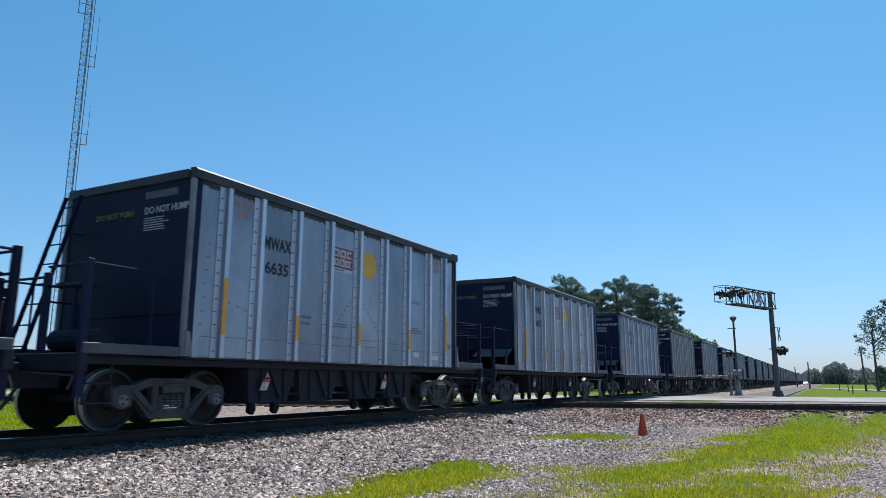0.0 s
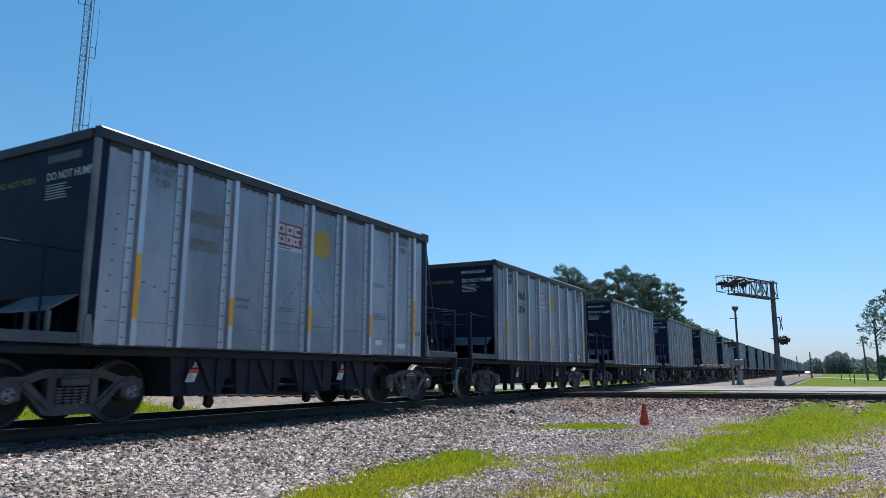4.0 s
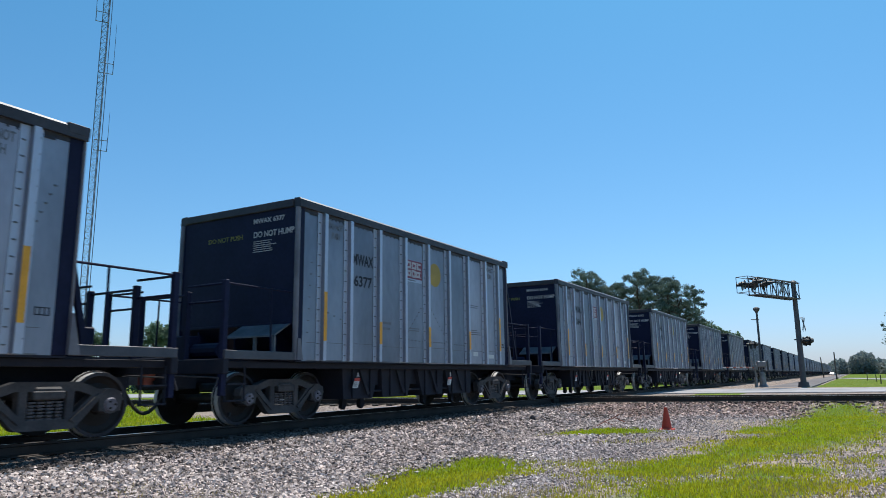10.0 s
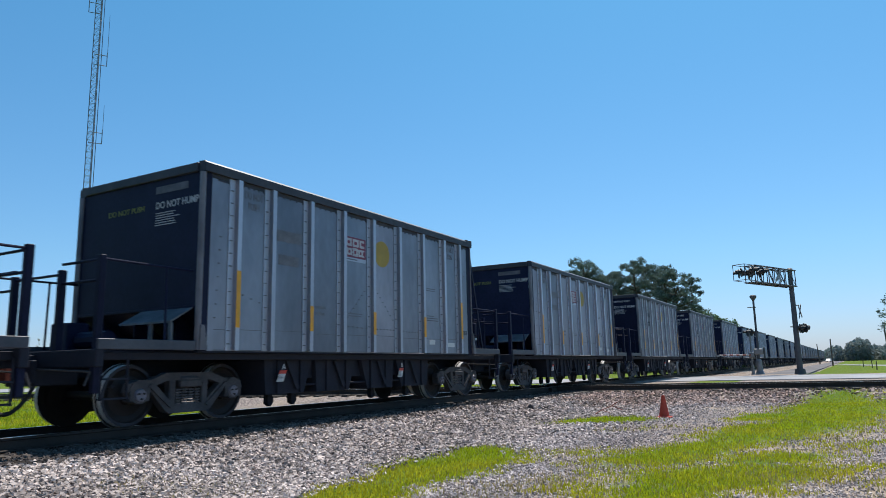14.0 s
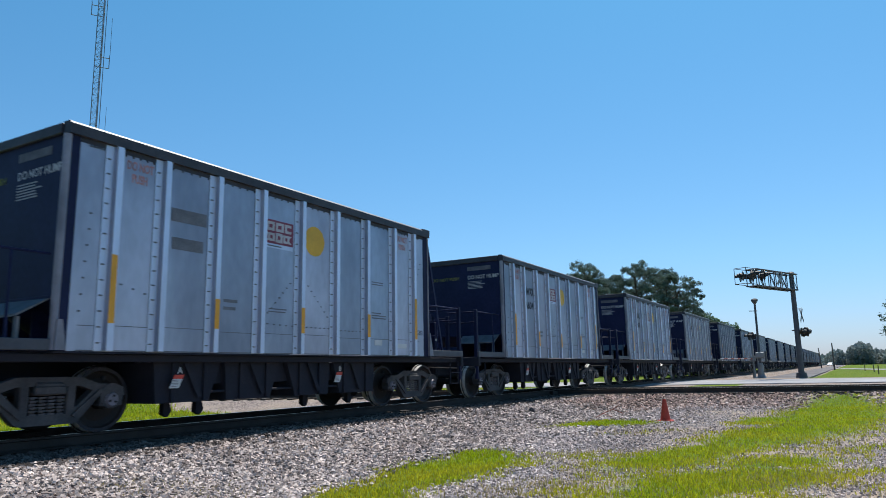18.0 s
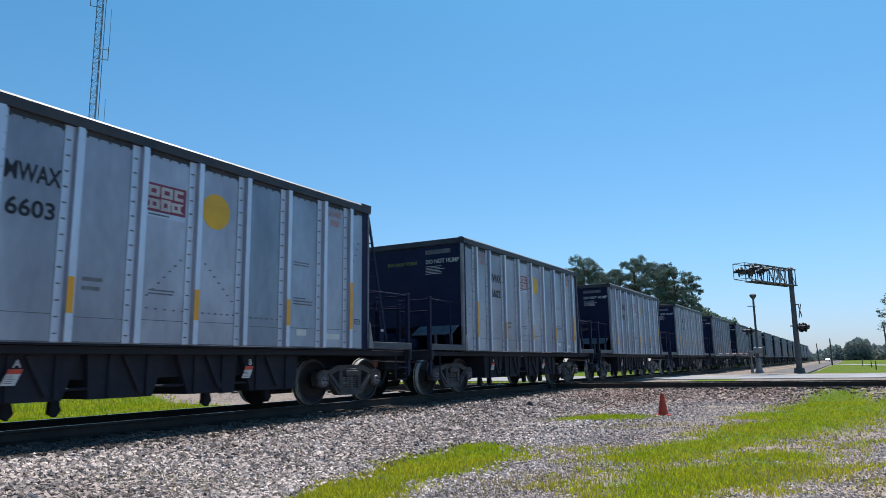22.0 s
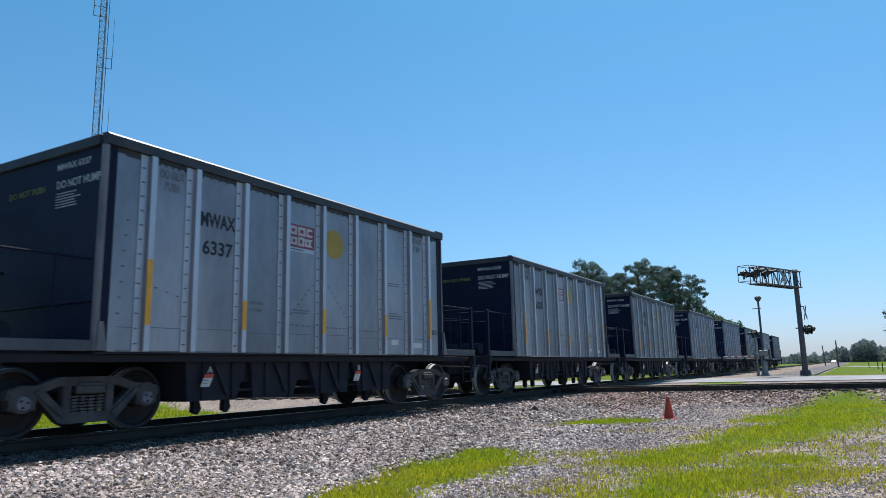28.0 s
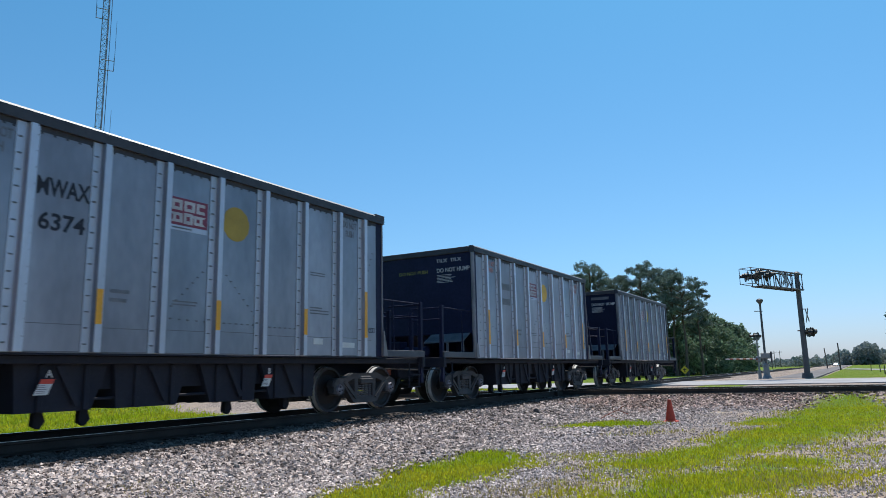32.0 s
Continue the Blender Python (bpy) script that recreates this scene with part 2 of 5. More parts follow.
def ground_material():
    """Soil and gravel where the cover is low, grass roots where it is high."""
    m = bpy.data.materials.new("gravel_and_grass_ground")
    m.use_nodes = True
    n, l = m.node_tree.nodes, m.node_tree.links
    b = n["Principled BSDF"]
    b.inputs["Roughness"].default_value, b.inputs["Specular IOR Level"].default_value = 0.95, 0.1
    tc = n.new("ShaderNodeTexCoord")

    def noise_node(scale, detail=4):
        t = n.new("ShaderNodeTexNoise")
        t.inputs["Scale"].default_value, t.inputs["Detail"].default_value = scale, detail
        l.new(tc.outputs["Object"], t.inputs["Vector"])
        return t.outputs["Fac"]

    def mixed(f, one, two):
        x = n.new("ShaderNodeMix")
        x.data_type = "RGBA"
        for sock, v in ((x.inputs["A"], one), (x.inputs["B"], two)):
            if isinstance(v, tuple):
                sock.default_value = (*v, 1)
            else:
                l.new(v, sock)
        l.new(f, x.inputs["Factor"])
        return x.outputs["Result"]

    def ranged(v, lo, hi):
        r = n.new("ShaderNodeMapRange")
        r.inputs["From Min"].default_value, r.inputs["From Max"].default_value = lo, hi
        l.new(v, r.inputs["Value"])
        return r.outputs[0]

    vor = n.new("ShaderNodeTexVoronoi")
    vor.inputs["Scale"].default_value = 22
    l.new(tc.outputs["Object"], vor.inputs["Vector"])
    sep = n.new("ShaderNodeSeparateColor")
    l.new(vor.outputs["Color"], sep.inputs[0])
    gravel = mixed(sep.outputs[0], (0.10, 0.078, 0.07), (0.44, 0.365, 0.325))
    gravel = mixed(ranged(noise_node(0.7), 0.45, 0.7), gravel, (0.38, 0.305, 0.24))
    green = mixed(ranged(noise_node(0.25), 0.35, 0.65), (0.115, 0.185, 0.018), (0.18, 0.215, 0.03))
    green = mixed(ranged(noise_node(9), 0.3, 0.75), green, (0.095, 0.145, 0.015))
    at = n.new("ShaderNodeAttribute")
    at.attribute_name = "cover"
    add = n.new("ShaderNodeMath")
    add.operation = "ADD"
    l.new(at.outputs["Fac"], add.inputs[0])
    sc = n.new("ShaderNodeMath")
    sc.operation = "MULTIPLY_ADD"
    sc.inputs[1].default_value, sc.inputs[2].default_value = 0.7, -0.35
    l.new(noise_node(3.0, 5), sc.inputs[0])
    l.new(sc.outputs[0], add.inputs[1])
    l.new(mixed(ranged(add.outputs[0], 0.35, 0.65), gravel, green), b.inputs["Base Color"])
    bp = n.new("ShaderNodeBump")
    bp.inputs["Strength"].default_value, bp.inputs["Distance"].default_value = 0.8, 0.03
    l.new(vor.outputs["Distance"], bp.inputs["Height"])
    l.new(bp.outputs[0], b.inputs["Normal"])
    return m


M_GROUND = ground_material()


# ---- building helpers ----
def part(name, bm, mat, parent=None, label="", smooth=False):
    """Links a bmesh as one mesh object, under a thing or a part where one is given."""
    me = bpy.data.meshes.new(name)
    bm.to_mesh(me)
    bm.free()
    for mt in (mat if isinstance(mat, (list, tuple)) else [mat]):
        me.materials.append(mt)
    if smooth:
        for p in me.polygons:
            p.use_smooth = True
    return place(name, me, parent, label)


def place(name, me, parent=None, label="", m=None):
    ob = new(name, me)
    if parent is not None:
        ob.parent = parent
    if m is not None:
        ob.matrix_basis = m
    return tagged(ob, label)


def raw(name, verts, faces, mat, parent=None, label="", mats=None):
    me = bpy.data.meshes.new(name)
    me.from_pydata(verts, [], faces)
    for mt in (mat if isinstance(mat, (list, tuple)) else [mat]):
        me.materials.append(mt)
    if mats is not None:
        me.polygons.foreach_set("material_index", mats)
    me.update()
    return place(name, me, parent, label)


def thing(name, m, label, category, group="", kind=""):
    ob = new(name)
    ob.matrix_basis = m
    return tagged(ob, label, category, group, kind)


def box(bm, x0, x1, y0, y1, z0, z1, bevel=0.0, idx=0):
    v = [bm.verts.new((x, y, z)) for x in (x0, x1) for y in (y0, y1) for z in (z0, z1)]
    fs = [bm.faces.new([v[i] for i in q]) for q in ((0, 1, 3, 2), (4, 6, 7, 5), (0, 4, 5, 1), (2, 3, 7, 6), (0, 2, 6, 4), (1, 5, 7, 3))]
    for f in fs:
        f.material_index = idx
    if bevel:
        es = list({e for f in fs for e in f.edges})
        r = bmesh.ops.bevel(bm, geom=es, offset=bevel, segments=1, affect="EDGES", profile=0.5)
        for f in r["faces"]:
            f.material_index = idx
    return bm


def prism(bm, outline, axis, lo, hi, idx=0):
    """An outline of (a, b) points pushed along an axis; x: (y, z), y: (x, z), z: (x, y)."""
    def at(a, b, c):
        return {"x": (c, a, b), "y": (a, c, b), "z": (a, b, c)}[axis]
    one = [bm.verts.new(at(a, b, lo)) for a, b in outline]
    two = [bm.verts.new(at(a, b, hi)) for a, b in outline]
    k = len(outline)
    fs = [bm.faces.new(one), bm.faces.new(two[::-1])]
    fs += [bm.faces.new((one[i], two[i], two[(i + 1) % k], one[(i + 1) % k])) for i in range(k)]
    for f in fs:
        f.material_index = idx
    bmesh.ops.recalc_face_normals(bm, faces=fs)
    return bm


def tube(bm, p, q, r, seg=8, r2=None, idx=0):
    p, q = Vector(p), Vector(q)
    d = (q - p).normalized()
    a = d.orthogonal().normalized()
    b = d.cross(a)
    r2 = r if r2 is None else r2
    rings = [[bm.verts.new(c + (a * math.cos(u) + b * math.sin(u)) * s) for u in (math.tau * i / seg for i in range(seg))] for c, s in ((p, r), (q, r2))]
    fs = [bm.faces.new((rings[0][i], rings[0][(i + 1) % seg], rings[1][(i + 1) % seg], rings[1][i])) for i in range(seg)]
    fs += [bm.faces.new(rings[0][::-1]), bm.faces.new(rings[1])]
    for f in fs:
        f.material_index = idx
    return bm


def lathe(bm, profile, axis="z", seg=24, idx=0):
    """Turns (radius, height) points about an axis through the origin."""
    rings = []
    for r, h in profile:
        ring = []
        for i in range(seg):
            c, s = r * math.cos(math.tau * i / seg), r * math.sin(math.tau * i / seg)
            ring.append(bm.verts.new((c, s, h) if axis == "z" else (s, h, c)))
        rings.append(ring)
    fs = []
    for a, b in zip(rings, rings[1:]):
        fs += [bm.faces.new((a[i], a[(i + 1) % seg], b[(i + 1) % seg], b[i])) for i in range(seg)]
    fs += [bm.faces.new(rings[0]), bm.faces.new(rings[-1])]
    for f in fs:
        f.material_index = idx
    bmesh.ops.recalc_face_normals(bm, faces=fs)
    return bm


def letters(text, size, mat, width=None):
    """A mesh of flat raised lettering, its middle at the origin, in the x-z plane facing -y."""
    cu = bpy.data.curves.new("lettering", "FONT")
    cu.body, cu.size, cu.extrude, cu.align_x, cu.align_y = text, size, 0.0015, "CENTER", "CENTER"
    cu.resolution_u, cu.offset = 3, size * 0.022
    ob = bpy.data.objects.new("lettering", cu)
    me = bpy.data.meshes.new_from_object(ob)
    bpy.data.objects.remove(ob)
    me.name = "lettering"
    if width:
        xs = [v.co.x for v in me.vertices]
        me.transform(Matrix.Diagonal((width / (max(xs) - min(xs)), 1, 1, 1)))
    me.transform(pose(0, 0, 0, 90, 0, 0))
    me.materials.clear()
    me.materials.append(mat)
    return me


# ---- ground, tracks, road ----
A2 = (24.7, 7.5)                       # a point under the nearer rail of the crossing track
U2, N2 = (0.3303, -0.9439), (0.9439, 0.3303)   # along it, and across it away from the camera
YAW2 = math.degrees(math.atan2(U2[1], U2[0]))


def off_main(x, y):
    return np.abs(y - TRACK_Y)


def off_cross(x, y):
    return (x - A2[0]) * N2[0] + (y - A2[1]) * N2[1] - 0.75


def ramp(v, lo, hi):
    t = np.clip((v - lo) / (hi - lo), 0, 1)
    return t * t * (3 - 2 * t)


def ground_z(x, y):
    """Height of the bare ground: level lots, with a low bed under both tracks and the road."""
    x, y = np.asarray(x, float), np.asarray(y, float)
    bed = np.maximum(1 - ramp(off_main(x, y), 1.4, 4.3), 0.92 - 0.92 * ramp(np.abs(off_cross(x, y)), 1.0, 4.0))
    o = off_cross(x, y)
    bed = np.maximum(bed, 1.12 * ramp(o, 3.0, 6.0) * (1 - ramp(o, 24.0, 34.0)))
    wave = 0.025 * np.sin(x * 0.9 + 1.3 * np.sin(y * 0.7)) + 0.02 * np.sin(y * 1.7 + x * 0.4)
    return -0.52 + 0.31 * bed + wave * (1 - bed)


# Grass patches on the gravel lot: centre, half sizes, turn in degrees, strength
PATCHES = [
    (8.1, 4.65, 2.1, 0.8, 0, 1.0), (6.0, 4.6, 1.3, 0.65, 15, 1.0), (9.6, 4.95, 0.9, 0.4, -10, 0.9), (4.4, 4.4, 1.5, 0.5, -10, 0.8),
    (20.6, 0.45, 7.8, 1.4, -3, 1.0), (18.3, 1.9, 1.6, 0.6, -10, 1.0), (14.2, 1.3, 2.4, 1.0, -14, 1.0), (11.4, 2.0, 2.5, 0.7, -22, 0.8),
    (8.6, 1.3, 2.1, 0.95, -28, 0.82), (9.9, 2.3, 1.6, 0.7, -25, 0.8), (7.2, 1.7, 1.2, 0.7, -15, 0.75), (15.7, 4.95, 1.3, 0.85, -45, 1.15), (10.6, 1.0, 1.5, 0.6, -30, 0.75),
    (14.2, 3.6, 1.2, 0.35, -45, 0.25), (24.0, -1.3, 5.0, 0.9, -8, 0.9), (19.5, -3.2, 7.0, 1.0, -10, 0.9), (27.0, -3.8, 4.0, 1.6, -40, 0.95),
    (10.0, 3.7, 1.2, 0.4, -15, 0.4), (7.8, -0.3, 1.6, 0.3, 0, 0.35), (2.0, 4.2, 2.0, 0.9, -10, 0.7), (12.4, -0.1, 1.5, 0.15, 0, 0.4),
]


# Where the grass has dried out: centre, half sizes, turn in degrees
DRY = [(14.2, 3.6, 1.25, 0.42, -45), (5.4, 6.35, 1.0, 0.5, -45), (9.0, 0.7, 1.3, 0.6, -20), (10.4, 3.9, 1.2, 0.5, -40), (7.0, 3.0, 1.0, 0.5, -30)]


def dryness(x, y):
    most = np.zeros_like(x)
    for cx, cy, rx, ry, a in DRY:
        c, d = math.cos(radians(a)), math.sin(radians(a))
        u, v = ((x - cx) * c + (y - cy) * d) / rx, (-(x - cx) * d + (y - cy) * c) / ry
        most = np.maximum(most, np.clip(1.3 - np.sqrt(u * u + v * v), 0, 1))
    return most


def cover(x, y):
    """How much grass covers the ground, 0 to 1."""
    x, y = np.asarray(x, float), np.asarray(y, float)
    lot = np.zeros_like(x)
    for cx, cy, rx, ry, a, s in PATCHES:
        c, d = math.cos(radians(a)), math.sin(radians(a))
        u, v = ((x - cx) * c + (y - cy) * d) / rx, (-(x - cx) * d + (y - cy) * c) / ry
        lot = np.maximum(lot, s * np.clip(1.35 - np.sqrt(u * u + v * v), 0, 1))
    o = off_cross(x, y)
    gravel_side = (x > 40) & (y > 3.2 - 0.005 * x) & (y < 9)
    field = np.maximum(ramp(y, 12.6, 13.8) * np.maximum(ramp(16.6 + 0.3 * (y - 16) - x, 0.0, 1.6), ramp(o, 4.0, 6.0)), np.where((x > 30), ramp(o, 21.5, 24.0) * ~gravel_side, 0))
    strip = 0.95 * (np.abs(o - 7.6) < 2.0) * (y < 6.5) * (y > 4.5)
    far = np.maximum(np.maximum(field, strip), np.where((y < -14) | (x < -14), 0.8, 0))
    return np.maximum(lot, np.where(off_main(x, y) < 2.5, 0, far))


def axis_steps(lo, hi, step, reach):
    mid = list(np.arange(lo, hi + step / 2, step))
    up, d = [], step
    while hi + sum(up) < reach:
        d *= 1.22
        up.append(d)
    dn, d = [], step
    while lo - sum(dn) > -reach:
        d *= 1.22
        dn.append(d)
    return np.array(list((lo - np.cumsum(dn))[::-1]) + mid + list(hi + np.cumsum(up)))


def build_ground():
    xs, ys = axis_steps(-2, 38, 0.22, 2600), axis_steps(-8, 26, 0.22, 2600)
    X, Y = np.meshgrid(xs, ys, indexing="ij")
    Z = ground_z(X, Y)
    verts = np.stack([X, Y, Z], -1).reshape(-1, 3)
    nx, ny = len(xs), len(ys)
    i, j = np.meshgrid(np.arange(nx - 1), np.arange(ny - 1), indexing="ij")
    a = (i * ny + j).ravel()
    faces = np.stack([a, a + ny, a + ny + 1, a + 1], -1)
    ob = raw("ground", verts.tolist(), faces.tolist(), M_GROUND)
    at = ob.data.attributes.new("cover", "FLOAT", "POINT")
    at.data.foreach_set("value", cover(X, Y).ravel())
    for p in ob.data.polygons:
        p.use_smooth = True
    tagged(ob, "gravel lot with weedy grass patches, green fields beyond", "ground", kind="structure")


build_ground()

RAIL_OUTLINE = [(-0.07, -0.17), (0.07, -0.17), (0.07, -0.158), (0.012, -0.14), (0.012, -0.045), (0.036, -0.033),
                (0.036, -0.006), (0.028, 0.0), (-0.028, 0.0), (-0.036, -0.006), (-0.036, -0.033), (-0.012, -0.045),
                (-0.012, -0.14), (-0.07, -0.158)]


def build_track(name, m, lo, hi, tie_lo, tie_hi, label, skip):
    """Two rails on timber ties; local x runs along the track."""
    track = thing(name, m, label, "railway track", kind="structure")
    for side in (-0.7525, 0.7525):
        bm = bmesh.new()
        prism(bm, [(a + side, b) for a, b in RAIL_OUTLINE], "x", lo, hi)
        for f in bm.faces:
            f.material_index = 1 if abs(f.normal.z) > 0.9 and f.calc_center_median().z > -0.01 else 0
        part("rail", bm, [M_RAIL, M_RAILHEAD], track, "rusty steel rail with a polished head")
    rng = random.Random(5)
    shapes = []
    for _ in range(3):
        bm = bmesh.new()
        box(bm, -0.115, 0.115, -1.3, 1.3, -0.36, -0.172, 0.012)
        for v in bm.verts:
            v.co += Vector((rng.uniform(-0.008, 0.008), rng.uniform(-0.03, 0.03), rng.uniform(-0.004, 0)))
        for s in (-0.7525, 0.7525):
            box(bm, -0.09, 0.09, s - 0.17, s + 0.17, -0.172, -0.162)
            for k in (-0.06, 0.06):
                box(bm, k - 0.012, k + 0.012, s + 0.075, s + 0.1, -0.162, -0.135)
        me = bpy.data.meshes.new("tie")
        bm.to_mesh(me)
        bm.free()
        me.materials.append(M_TIE)
        shapes.append(me)
    x = tie_lo
    while x < tie_hi:
        if not skip(x):
            place("tie", rng.choice(shapes), track, "", pose(x, rng.uniform(-0.05, 0.05), rng.uniform(-0.006, 0.0), 0, 0, rng.uniform(-1, 1)))
        x += 0.55
    return track


E0 = (A2[0] + N2[0] * 0.75, A2[1] + N2[1] * 0.75)
CROSS_X = E0[0] + U2[0] * (TRACK_Y - E0[1]) / U2[1]     # where the tracks' centre lines meet
main_track = build_track("track_main", pose(0, TRACK_Y, 0), -70, 700, -4, 62, "main railway track with polished steel rails on ballast", lambda x: abs(x - CROSS_X) < 1.6)
cross_track = build_track("track_crossing", pose(CROSS_X, TRACK_Y, 0, 0, 0, YAW2), -90, 120, -22, 32, "second railway track that crosses the main one", lambda x: abs(x) < 1.6)


def box_mesh(name, dims, mat, bevel=0.0):
    bm = bmesh.new()
    box(bm, *dims, bevel)
    me = bpy.data.meshes.new(name)
    bm.to_mesh(me)
    bm.free()
    me.materials.append(mat)
    return me


def build_diamond():
    """The castings where the four rails meet, with guard rails inside."""
    d = thing("rail_crossing_diamond", pose(CROSS_X, TRACK_Y, 0), "worn steel rail crossing where both tracks meet", "rail crossing", kind="structure")
    s = 0.7525
    a = radians(YAW2)
    for i in (-s, s):
        for j in (-s, s):
            y = i
            x = (y - j * math.cos(a)) / math.sin(a) * math.cos(a) - j * math.sin(a)
            bm = bmesh.new()
            box(bm, x - 0.45, x + 0.45, y - 0.14, y + 0.14, -0.175, -0.035, 0.02)
            part("crossing_casting", bm, M_RAIL, d)
    for i in (-0.68 + 0.0, 0.68):
        bm = bmesh.new()
        box(bm, -2.4, 2.4, i - 0.03, i + 0.03, -0.17, -0.012, 0.008)
        part("guard_rail", bm, M_RAIL, d)
    rng = random.Random(2)
    timber = box_mesh("crossing_timber", (-0.13, 0.13, -2.2, 2.2, -0.37, -0.18), M_TIE, 0.012)
    for k in range(7):
        place("crossing_timber", timber, d, "", pose(-1.6 + k * 0.53, 0, 0, 0, 0, rng.uniform(-2, 2) - 20))


build_diamond()


def strip(name, lo, hi, a0, a1, z, mat, label, category, n=60):
    """A paved band along the crossing track, between two distances across it."""
    rng = random.Random(8)
    vs, fs = [], []
    for i in range(n + 1):
        s = a0 + (a1 - a0) * i / n
        for o in (lo + rng.uniform(-0.12, 0.12), hi + rng.uniform(-0.12, 0.12)):
            for zz in (z, z - 0.35):
                vs.append((A2[0] + U2[0] * s + N2[0] * o, A2[1] + U2[1] * s + N2[1] * o, zz))
    for i in range(n):
        b = i * 4
        fs += [(b, b + 4, b + 6, b + 2), (b + 1, b + 5, b + 4, b), (b + 2, b + 6, b + 7, b + 3)]
    return tagged(raw(name, vs, fs, mat), label, category, kind="structure")


strip("road", 10.3, 19.8, -80, 160, -0.14, M_CONCRETE, "sun-bleached concrete road that runs beside the second track", "road")
street = tagged(raw("street", [(62, 3.0, -0.40), (700, 1.5, -0.44), (700, 4.0, -0.44), (62, 6.4, -0.40), (62, 3.0, -0.6), (700, 1.5, -0.6)], [(0, 1, 2, 3), (4, 5, 1, 0)], M_PALEROAD),
                "pale dusty street that runs off beside the train track", "road", kind="structure")
tagged(raw("side_road", [(176, 4.4, -0.46), (60, -20.6, -0.46), (61, -25.4, -0.46), (177, -0.4, -0.46)], [(0, 1, 2, 3)], M_CONCRETE),
       "pale narrow road across the field", "road", kind="structure")


# ---- the train ----
RIBS = (-5.58, -4.78, -3.78, -2.79, -1.795, -0.79, 0.21, 1.21, 2.01)
BODY0, BODY1, DECK0, DECK1 = -6.27, 2.68, -7.92, 4.34
SHEET = 1.57
READ = {0: "6635", 1: "6662", 2: "6667", 3: "6329", 6: "6354", 7: "6371", 8: "6303", 9: "6302", 10: "6385", 11: "6633", 12: "6370", 13: "6377", 14: "6314",
        15: "6312", 16: "6372", 17: "6338", 20: "6327", 21: "6357", 24: "6604", 25: "6607", 26: "6608", 27: "6340", 28: "6603", 29: "6602", 30: "6605",
        31: "6666", 34: "6396", 35: "6397", 36: "6337", 37: "6320", 38: "6316", 39: "6317", 40: "6373", 41: "6374"}
LADDER_FIRST = {0, 3, 10, 12, 17, 20, 21, 22, 27, 31, 32, 36, 37, 38, 39, 40, 41}   # cars that run with their ladder end in front
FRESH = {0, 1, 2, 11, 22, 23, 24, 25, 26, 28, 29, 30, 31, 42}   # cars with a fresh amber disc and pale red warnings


def rib_mesh():
    bm = bmesh.new()
    z0, z1 = 1.10, 3.89
    prism(bm, [(-0.17, -SHEET - 0.002), (-0.17, -SHEET - 0.010), (-0.05, -SHEET - 0.012), (-0.035, -SHEET - 0.082), (0.055, -SHEET - 0.082),
               (0.07, -SHEET - 0.012), (0.115, -SHEET - 0.010), (0.115, -SHEET - 0.002)], "z", z0, z1, 0)
    bm.normal_update()
    # outward faces take the paler aluminium, the side walls the darker
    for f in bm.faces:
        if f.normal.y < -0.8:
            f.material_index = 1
    z = z0 + 0.1
    while z < z1 - 0.05:
        box(bm, -0.143, -0.095, -SHEET - 0.024, -SHEET - 0.010, z - 0.009, z + 0.009, 0.0, 2)
        box(bm, 0.082, 0.098, -SHEET - 0.020, -SHEET - 0.010, z + 0.07, z + 0.086, 0.0, 2)
        z += 0.208
    me = bpy.data.meshes.new("rib")
    bm.to_mesh(me)
    bm.free()
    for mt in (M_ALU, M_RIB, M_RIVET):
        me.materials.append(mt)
    return me


FLIP = pose(BODY0 + BODY1, 0, 0, 0, 0, 180)      # the other side of a car


def wheelset_mesh():
    bm = bmesh.new()
    tube(bm, (0, -0.98, 0), (0, 0.98, 0), 0.075, 12, idx=0)
    for s in (-1, 1):
        pr = [(0.10, 0.66), (0.13, 0.69), (0.30, 0.705), (0.375, 0.69), (0.478, 0.688), (0.478, 0.712), (0.452, 0.725), (0.448, 0.815), (0.40, 0.82), (0.375, 0.785), (0.30, 0.755), (0.14, 0.79), (0.12, 0.83)]
        n0 = len(bm.faces)
        lathe(bm, [(r, h * s) for r, h in pr], "y", 26)
        bm.faces.ensure_lookup_table()
        for f in bm.faces[n0:]:
            c = f.calc_center_median()
            r = math.hypot(c.x, c.z)
            f.material_index = 1 if 0.43 < r < 0.49 and abs(f.normal.y) < 0.75 else (2 if 0.405 < r < 0.43 and abs(c.y) > 0.8 else 0)
        lathe(bm, [(0.0001, 1.115 * s), (0.085, 1.115 * s), (0.105, 1.08 * s), (0.105, 0.93 * s)], "y", 14, 3)
        for k in range(3):
            u = math.tau * k / 3
            tube(bm, (0.05 * math.sin(u), 1.09 * s, 0.05 * math.cos(u)), (0.05 * math.sin(u), 1.135 * s, 0.05 * math.cos(u)), 0.016, 6)
        box(bm, -0.02, 0.02, min(0.765 * s, 0.80 * s), max(0.765 * s, 0.80 * s), 0.27, 0.33, idx=2)
    me = bpy.data.meshes.new("wheelset")
    bm.to_mesh(me)
    bm.free()
    for mt in (M_WHEEL, M_TREAD, M_RIM, M_CAP):
        me.materials.append(mt)
    return me


WHEEL_R = 0.448
W_MESH = wheelset_mesh()


